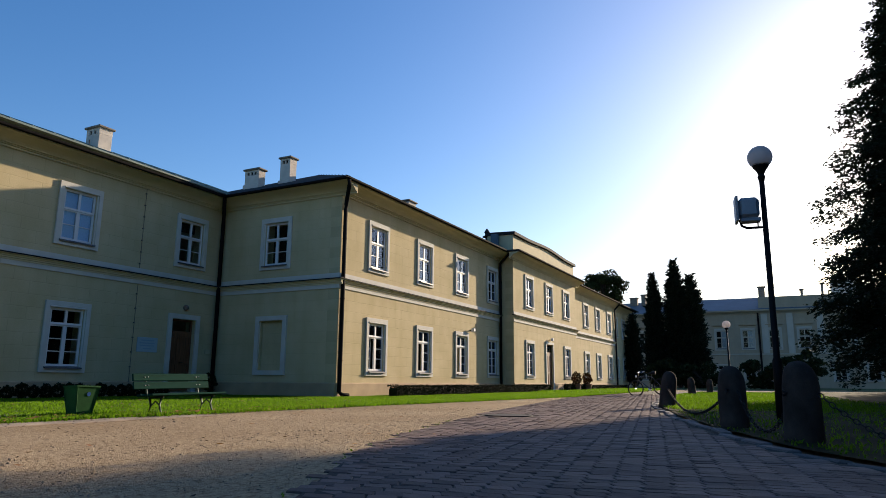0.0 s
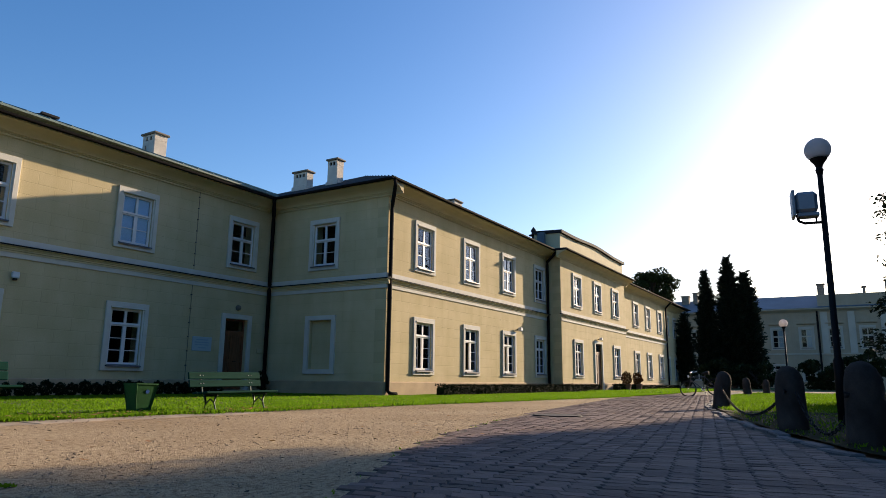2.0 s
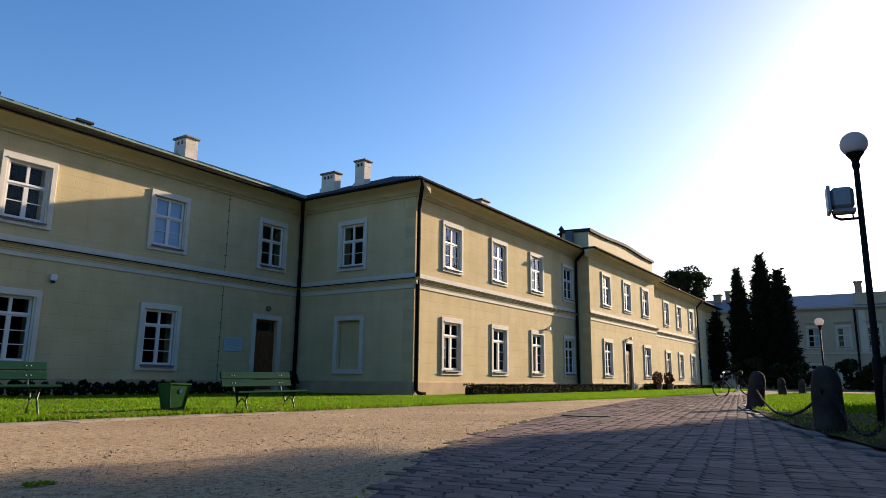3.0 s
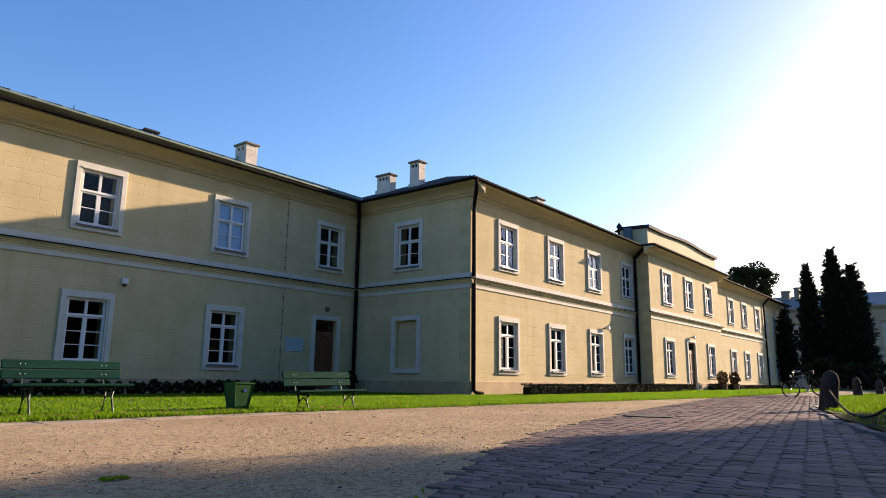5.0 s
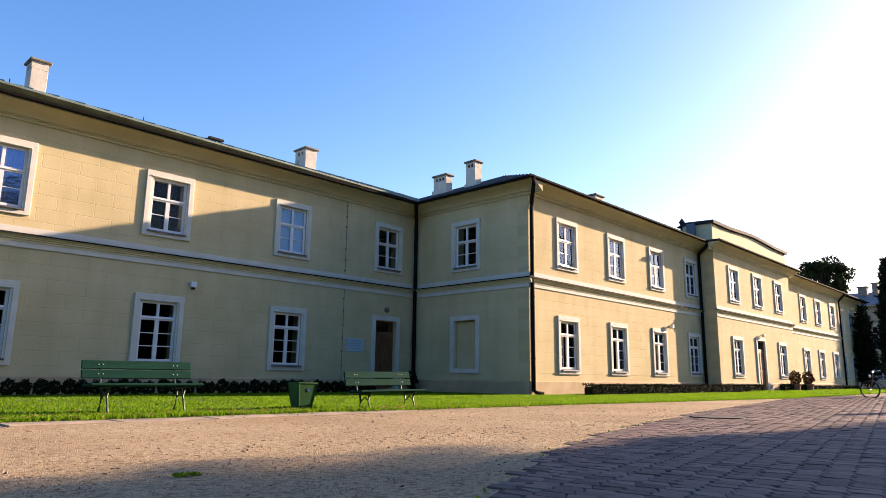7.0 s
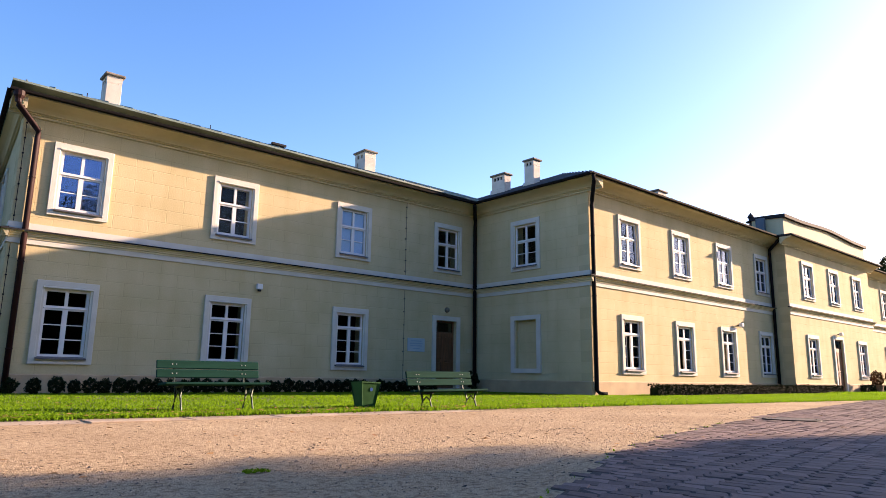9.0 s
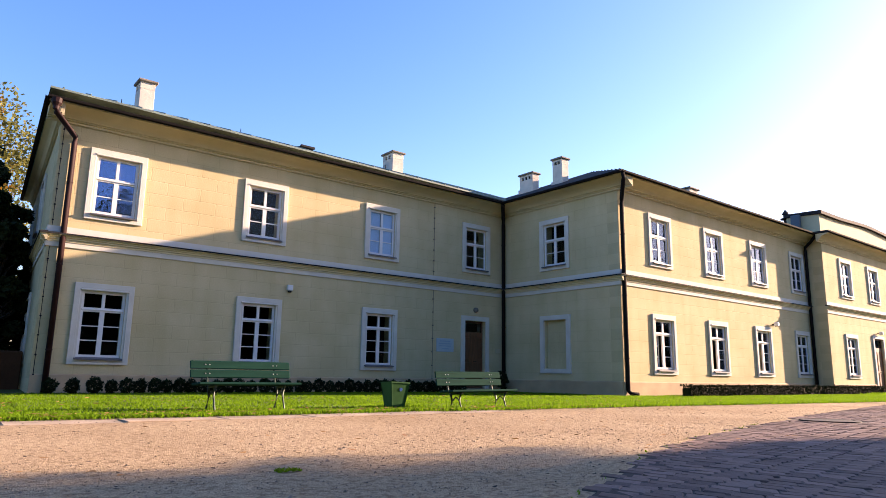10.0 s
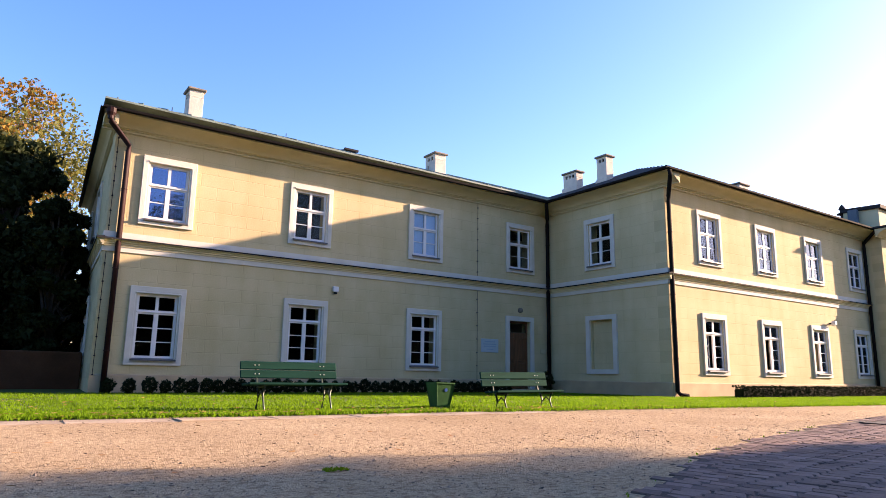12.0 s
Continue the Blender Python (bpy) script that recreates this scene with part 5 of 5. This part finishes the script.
bench(pose(4.08, 9.80, 0.0, 0, 0, -1), "green painted plank bench with iron legs, facing the yard")
bench(pose(8.12, 9.12, -0.09, 0, -0.5, 0), "green plank bench beside the litter bin, slightly askew")

# ---- litter bin ----
M["bin_paint"] = material("green_bin_paint", (0.016, 0.105, 0.026), 0.55, var=0.18, scale=4, bump=0.12, spec=0.15)
M["sticker"] = material("blue_sticker", (0.02, 0.10, 0.36), 0.9, var=0.1, bump=0)
bn = thing("litter_bin", "square tapered green metal litter bin with a blue sticker", "bin", pose(6.62, 9.55, 0.0, -2, 2, -4))


def frustum(b, a0, a1, z0, z1, t=0.0):
    lo = [b.verts.new((sx * a0, sy * a0, z0)) for sx, sy in ((-1, -1), (1, -1), (1, 1), (-1, 1))]
    hi = [b.verts.new((sx * a1, sy * a1, z1)) for sx, sy in ((-1, -1), (1, -1), (1, 1), (-1, 1))]
    for k in range(4):
        b.faces.new((lo[k], lo[(k + 1) % 4], hi[(k + 1) % 4], hi[k]))
    return lo, hi


b = bmesh.new()
lo, hi = frustum(b, 0.112, 0.175, -0.02, 0.43)
b.faces.new(lo[::-1])
li, ti = frustum(b, 0.102, 0.163, 0.0, 0.43)
b.faces.new(li)
for k in range(4):
    b.faces.new((hi[k], hi[(k + 1) % 4], ti[(k + 1) % 4], ti[k]))
bmesh.ops.recalc_face_normals(b, faces=b.faces)
part("bin_body", b, "bin_paint", bn)
rim = wall_mesh(0.37, 0, 0.37, 0.022, [(0.025, 0.345, 0.025, 0.345)])
part("rim", rim, "bin_paint", bn, m=pose(-0.185, -0.185, 0.445, -90, 0, 0))
for sx, sy in ((-1, -1), (1, -1), (1, 1), (-1, 1)):
    b = bmesh.new()
    tube(b, [(sx * 0.112, sy * 0.112, -0.02), (sx * 0.175, sy * 0.175, 0.43)], 0.010, 5)
    part("corner_strip", b, "bin_paint", bn)
b = bmesh.new()
lathe(b, [(0.032, 0), (0.032, 0.004)], 7)
part("sticker", b, "sticker", bn, m=pose(0.02, -0.162, 0.32, 98, 0, 0))

# ---- stone bollards and chains ----
b = bmesh.new()
lathe(b, [(0.215, -0.1), (0.21, 0.1), (0.20, 0.42), (0.195, 0.52), (0.18, 0.61), (0.145, 0.69), (0.085, 0.74), (0.0, 0.76)], 14)
for v in b.verts:
    d = noise.noise(v.co * 4.0) * 0.018
    v.co += Vector((v.co.x, v.co.y, 0)).normalized() * d if (v.co.x or v.co.y) else Vector((0, 0, 0))
bol = thing("stone_bollard", "weathered round-topped granite bollard on the lawn's edge", "bollard", group="bollards round the lawn")
part("stone", b, "granite", bol, smooth=True)
for sgn in (-1, 1):
    q = bmesh.new()
    tube(q, [(0.17, sgn * 0.02, 0.46), (0.235, sgn * 0.0, 0.48), (0.235, 0, 0.44), (0.17, 0, 0.45)], 0.012, 5)
    part("chain_eye", q, "iron", bol, m=pose(0, 0, 0, 0, 0, 90 * sgn))
SPOTS = [(5.35, -1.95, 1.0, 0), (7.25, -0.07, 1.02, 0), (9.15, 0.66, 1.02, 1), (15.85, 2.52, 1.08, -7), (32.7, 4.05, 1.06, 3), (36.9, 3.72, 1.0, -2)]
for k, (x, y, s, tilt) in enumerate(SPOTS):
    m = pose(x, y, 0.0, tilt * 0.5, tilt, k * 37)
    o = copy_thing(bol, m) if k else bol
    o.matrix_basis = m
    o.scale = (s * 0.80, s * 0.80, s)


def chain(p, q, sag, label="dark iron chain slung between stone bollards"):
    t = thing("chain", label, "chain", group="chains round the lawn")
    p, q = Vector(p), Vector(q)
    n = int((p - q).length / 0.056)
    lk = bmesh.new()
    ring = []
    for a in range(10):
        c, s = math.cos(a * math.tau / 10), math.sin(a * math.tau / 10)
        ring.append((0.037 * c, 0.020 * s, 0))
    tube(lk, ring + [ring[0]], 0.006, 5, caps=False)
    first = None
    for i in range(n):
        f = (i + 0.5) / n
        c = p.lerp(q, f) - Vector((0, 0, sag * 4 * f * (1 - f)))
        f2 = f + 0.01
        c2 = p.lerp(q, f2) - Vector((0, 0, sag * 4 * f2 * (1 - f2)))
        mm = Matrix.Translation(c) @ (c2 - c).to_track_quat("X", "Z").to_matrix().to_4x4() @ pose(0, 0, 0, 90 * (i % 2) + 20)
        if first is None:
            first = part("chain_link", lk, "iron", t, m=mm)
        else:
            again(first, mm, t)


for (a, c) in zip(SPOTS, SPOTS[1:4]):
    d = (Vector((c[0], c[1], 0)) - Vector((a[0], a[1], 0))).normalized() * 0.2
    L = math.hypot(c[0] - a[0], c[1] - a[1])
    chain((a[0] + d.x, a[1] + d.y, 0.47), (c[0] - d.x, c[1] - d.y, 0.47), 0.42)

# ---- lamps ----
M["pole_paint"] = material("black_pole_paint", (0.008, 0.008, 0.009), 0.6, spec=0.12, var=0.15, bump=0.1)
M["opal"] = leafy("opal_globe", (0.80, 0.75, 0.72), (0.76, 0.70, 0.68), 0.0, 0.6)
M["flood_case"] = material("grey_floodlight_case", (0.30, 0.33, 0.36), 0.5, metal=0.2, var=0.1)


def street_lamp(m, zg, rg, label):
    t = thing("street_lamp", label, "street lamp", m, "globe lamps")
    b = bmesh.new()
    tube(b, [(0, 0, -0.1), (0, 0, 0.9), (0, 0, 0.95), (0.0, 0, zg - rg - 0.1)], [0.075, 0.07, 0.05, 0.04], 12)
    part("pole", b, "pole_paint", t, smooth=True)
    b = bmesh.new()
    lathe(b, [(0.04, zg - rg - 0.22), (0.06, zg - rg - 0.14), (0.045, zg - rg - 0.10), (0.07, zg - rg - 0.04), (0.12, zg - rg + 0.03), (0.135, zg - rg + 0.075), (0.10, zg - rg + 0.07)], 14)
    part("globe_holder", b, "pole_paint", t)
    b = bmesh.new()
    lathe(b, [(rg * math.sin(a), zg - rg * math.cos(a)) for a in [0.25 + i * (math.pi - 0.26) / 14 for i in range(15)]], 24)
    part("globe", b, "opal", t, "grey-white opal glass globe", smooth=True)
    return t


lamp = street_lamp(pose(11.5, 0.17, 0.0, 0.2, 0, 0), 4.16, 0.19, "black lamp post with an opal globe")
fl_t = thing("floodlight", "grey box floodlight on a side arm of the lamp post", "floodlight", pose(11.5, 0.165, 3.20, 0, 0, 8))
part("case", box(-0.14, 0.14, 0.07, 0.38, -0.05, 0.28, bevel=0.05), "flood_case", fl_t)
part("front_frame", box(-0.17, 0.17, 0.38, 0.425, -0.10, 0.31, bevel=0.01), "flood_case", fl_t)
b = bmesh.new()
tube(b, [(0, -0.02, -0.20), (0, 0.26, -0.20), (0, 0.34, -0.16), (0, 0.36, -0.06)], 0.022, 6)
part("arm", b, "pole_paint", fl_t)
b = bmesh.new()
tube(b, [(0, 0.10, -0.20), (0, 0.10, 0.0)], 0.012, 6)
part("stay", b, "pole_paint", fl_t)
part("ballast_box", box(-0.11, 0.11, 0.06, 0.36, -0.11, -0.05, bevel=0.01), "flood_case", fl_t)
street_lamp(pose(39.9, 2.94, 0.0), 3.72, 0.22, "distant black lamp post with an opal globe")

# ---- bicycle ----
M["rubber"] = material("tyre_rubber", (0.015, 0.015, 0.015), 0.8, var=0.1)
M["bike_paint"] = material("dark_bike_paint", (0.03, 0.03, 0.04), 0.35, var=0.1, spec=0.6)
M["chrome"] = material("bright_metal", (0.8, 0.8, 0.8), 0.22, metal=1.0, var=0.04)
M["white_plastic"] = material("white_plastic", (0.8, 0.8, 0.8), 0.4, var=0.03)
bk = thing("bicycle", "dark bicycle with bright handlebars parked on the setts", "bicycle", pose(29.5, 5.37, 0.0, 0, 5, 86))


def ring_mesh(R, r, n=28):
    b = bmesh.new()
    tube(b, [(R * math.cos(i * math.tau / n), 0, R * math.sin(i * math.tau / n)) for i in range(n + 1)], r, 6, caps=False)
    return b


for cx in (0.54, -0.54):
    wh = part("wheel", ring_mesh(0.30, 0.012), "iron", bk, m=pose(cx, 0, 0.345))
    part("tyre", ring_mesh(0.325, 0.021), "rubber", wh)
    b = bmesh.new()
    tube(b, [(0, -0.05, 0), (0, 0.05, 0)], 0.025, 8)
    part("hub", b, "chrome", wh)
    sp = None
    for k in range(14):
        b = bmesh.new()
        if sp is None:
            tube(b, [(0, 0, 0), (0, 0, 0.30)], 0.0025, 4)
            sp = part("spoke", b, "iron", wh)
        else:
            b.free()
            again(sp, pose(0, 0, 0, 0, k * 360 / 14, 0), wh)
bb_, st_, hd_, rr_ = (-0.06, 0, 0.30), (-0.20, 0, 0.78), (0.36, 0, 0.80), (-0.54, 0, 0.345)
for nm, pts, rad in (("top_tube", [st_, hd_], 0.016), ("down_tube", [bb_, (0.38, 0, 0.70)], 0.019), ("seat_tube", [bb_, (-0.23, 0, 0.88)], 0.016),
                     ("chain_stay", [bb_, rr_], 0.012), ("seat_stay", [st_, rr_], 0.010), ("head_tube", [(0.35, 0, 0.86), (0.395, 0, 0.66)], 0.02)):
    b = bmesh.new()
    tube(b, pts, rad, 8)
    part(nm, b, "bike_paint", bk)
for s in (-0.05, 0.05):
    b = bmesh.new()
    tube(b, [(0.395, s * 0.5, 0.66), (0.43, s, 0.58), (0.54, s, 0.345)], 0.012, 6)
    part("fork_blade", b, "bike_paint", bk)
b = bmesh.new()
tube(b, [(0.345, 0, 0.86), (0.33, 0, 0.98)], 0.013, 6)
tube(b, [(0.24, -0.30, 1.02), (0.34, -0.16, 0.99), (0.36, 0, 0.98), (0.34, 0.16, 0.99), (0.24, 0.30, 1.02)], 0.013, 6)
part("handlebar", b, "chrome", bk)
for s in (-1, 1):
    b = bmesh.new()
    tube(b, [(0.25, s * 0.29, 1.018), (0.17, s * 0.36, 1.03)], 0.019, 8)
    part("grip", b, "white_plastic", bk)
b = bmesh.new()
lathe(b, [(0.02, 0), (0.055, 0.03), (0.055, 0.06), (0.04, 0.065)], 10)
part("headlight", b, "white_plastic", bk, m=pose(0.42, 0, 0.84, 0, 90, 0))
b = bmesh.new()
tube(b, [(-0.38, 0, 0.925), (-0.30, 0, 0.935), (-0.16, 0, 0.925), (-0.08, 0, 0.92)], [0.07, 0.08, 0.035, 0.02], 8)
part("saddle", b, "rubber", bk, smooth=True)
b = bmesh.new()
tube(b, [(-0.12, 0.03, 0.30), (-0.22, 0.22, 0.0)], 0.011, 6)
part("kickstand", b, "bike_paint", bk)
b = bmesh.new()
lathe(b, [(0.085, -0.004), (0.09, 0.0), (0.085, 0.004)], 18)
part("chainring", b, "chrome", bk, m=pose(-0.06, -0.05, 0.30, 90, 0, 0))
for s in (-1, 1):
    b = bmesh.new()
    tube(b, [(-0.06, s * 0.06, 0.30), (-0.06 + s * 0.10, s * 0.07, 0.30 - s * 0.13), (-0.06 + s * 0.10, s * 0.15, 0.30 - s * 0.13)], 0.011, 6)
    part("pedal_crank", b, "bike_paint", bk)

# ---- stone setts of the road ----
ANG = radians(10.0)
ca, sa = math.cos(ANG), math.sin(ANG)
TOOTH = 0.019
sm = []
for k in range(6):
    b = bmesh.new()
    lo = [b.verts.new((sx * 0.056, sy * 0.082 + sx * TOOTH, -0.05)) for sx, sy in ((-1, -1), (1, -1), (1, 1), (-1, 1))]
    md = [b.verts.new((sx * 0.055 * random.uniform(0.96, 1.01), sy * 0.080 * random.uniform(0.96, 1.01) + sx * TOOTH, 0.001)) for sx, sy in ((-1, -1), (1, -1), (1, 1), (-1, 1))]
    hi = [b.verts.new((sx * 0.051 * random.uniform(0.96, 1.02), sy * 0.074 * random.uniform(0.96, 1.02) + sx * TOOTH, 0.006 + random.uniform(-0.002, 0.002))) for sx, sy in ((-1, -1), (1, -1), (1, 1), (-1, 1))]
    for r0, r1 in ((lo, md), (md, hi)):
        for q in range(4):
            b.faces.new((r0[q], r0[(q + 1) % 4], r1[(q + 1) % 4], r1[q]))
    b.faces.new(hi)
    me = bpy.data.meshes.new("sett")
    b.to_mesh(me)
    b.free()
    me.materials.append(M["sett"])
    sm.append(me)
geo = [([tuple(v.co) for v in me.vertices], [tuple(p.vertices) for p in me.polygons]) for me in sm]
BV, BF = [], []
single = 0
for row in range(-32, 330):
    for col in range(-75, 75):
        s = row * 0.116 + random.uniform(-0.004, 0.004) + 0.03 * math.sin(col * 1.7)
        tt = col * 0.161 + random.uniform(-0.003, 0.003)
        x, y = s * ca - tt * sa, s * sa + tt * ca
        if not (-1.2 < x < 33):
            continue
        if y > sett_left(x) - 0.01 + random.uniform(-0.09, 0.05) or y < (kerb_line(x) + 0.12 if x > 2 else -5):
            continue
        if math.hypot(x - 10.6, y - 4.22) < 0.46:
            continue
        k = random.randrange(6)
        m = pose(x, y, -0.001 + random.uniform(-0.0025, 0.0025) - 0.007 * max(0.0, 1 - (sett_left(x) - y) / 0.8), random.gauss(0, 0.9), random.gauss(0, 0.9), math.degrees(ANG) + random.gauss(0, 0.8))
        if single < 300 and 3.0 < x < 6.2 and 0.4 < y < 3.6:
            o = new("sett", sm[k])
            o.parent, o.matrix_basis = rd, m
            single += 1
        else:
            n0 = len(BV)
            BV += [tuple(m @ Vector(c)) for c in geo[k][0]]
            BF += [tuple(i + n0 for i in f) for f in geo[k][1]]
rest = scatter_mesh("setts", BV, BF, "sett", rd)
rest["kind"] = "stuff"
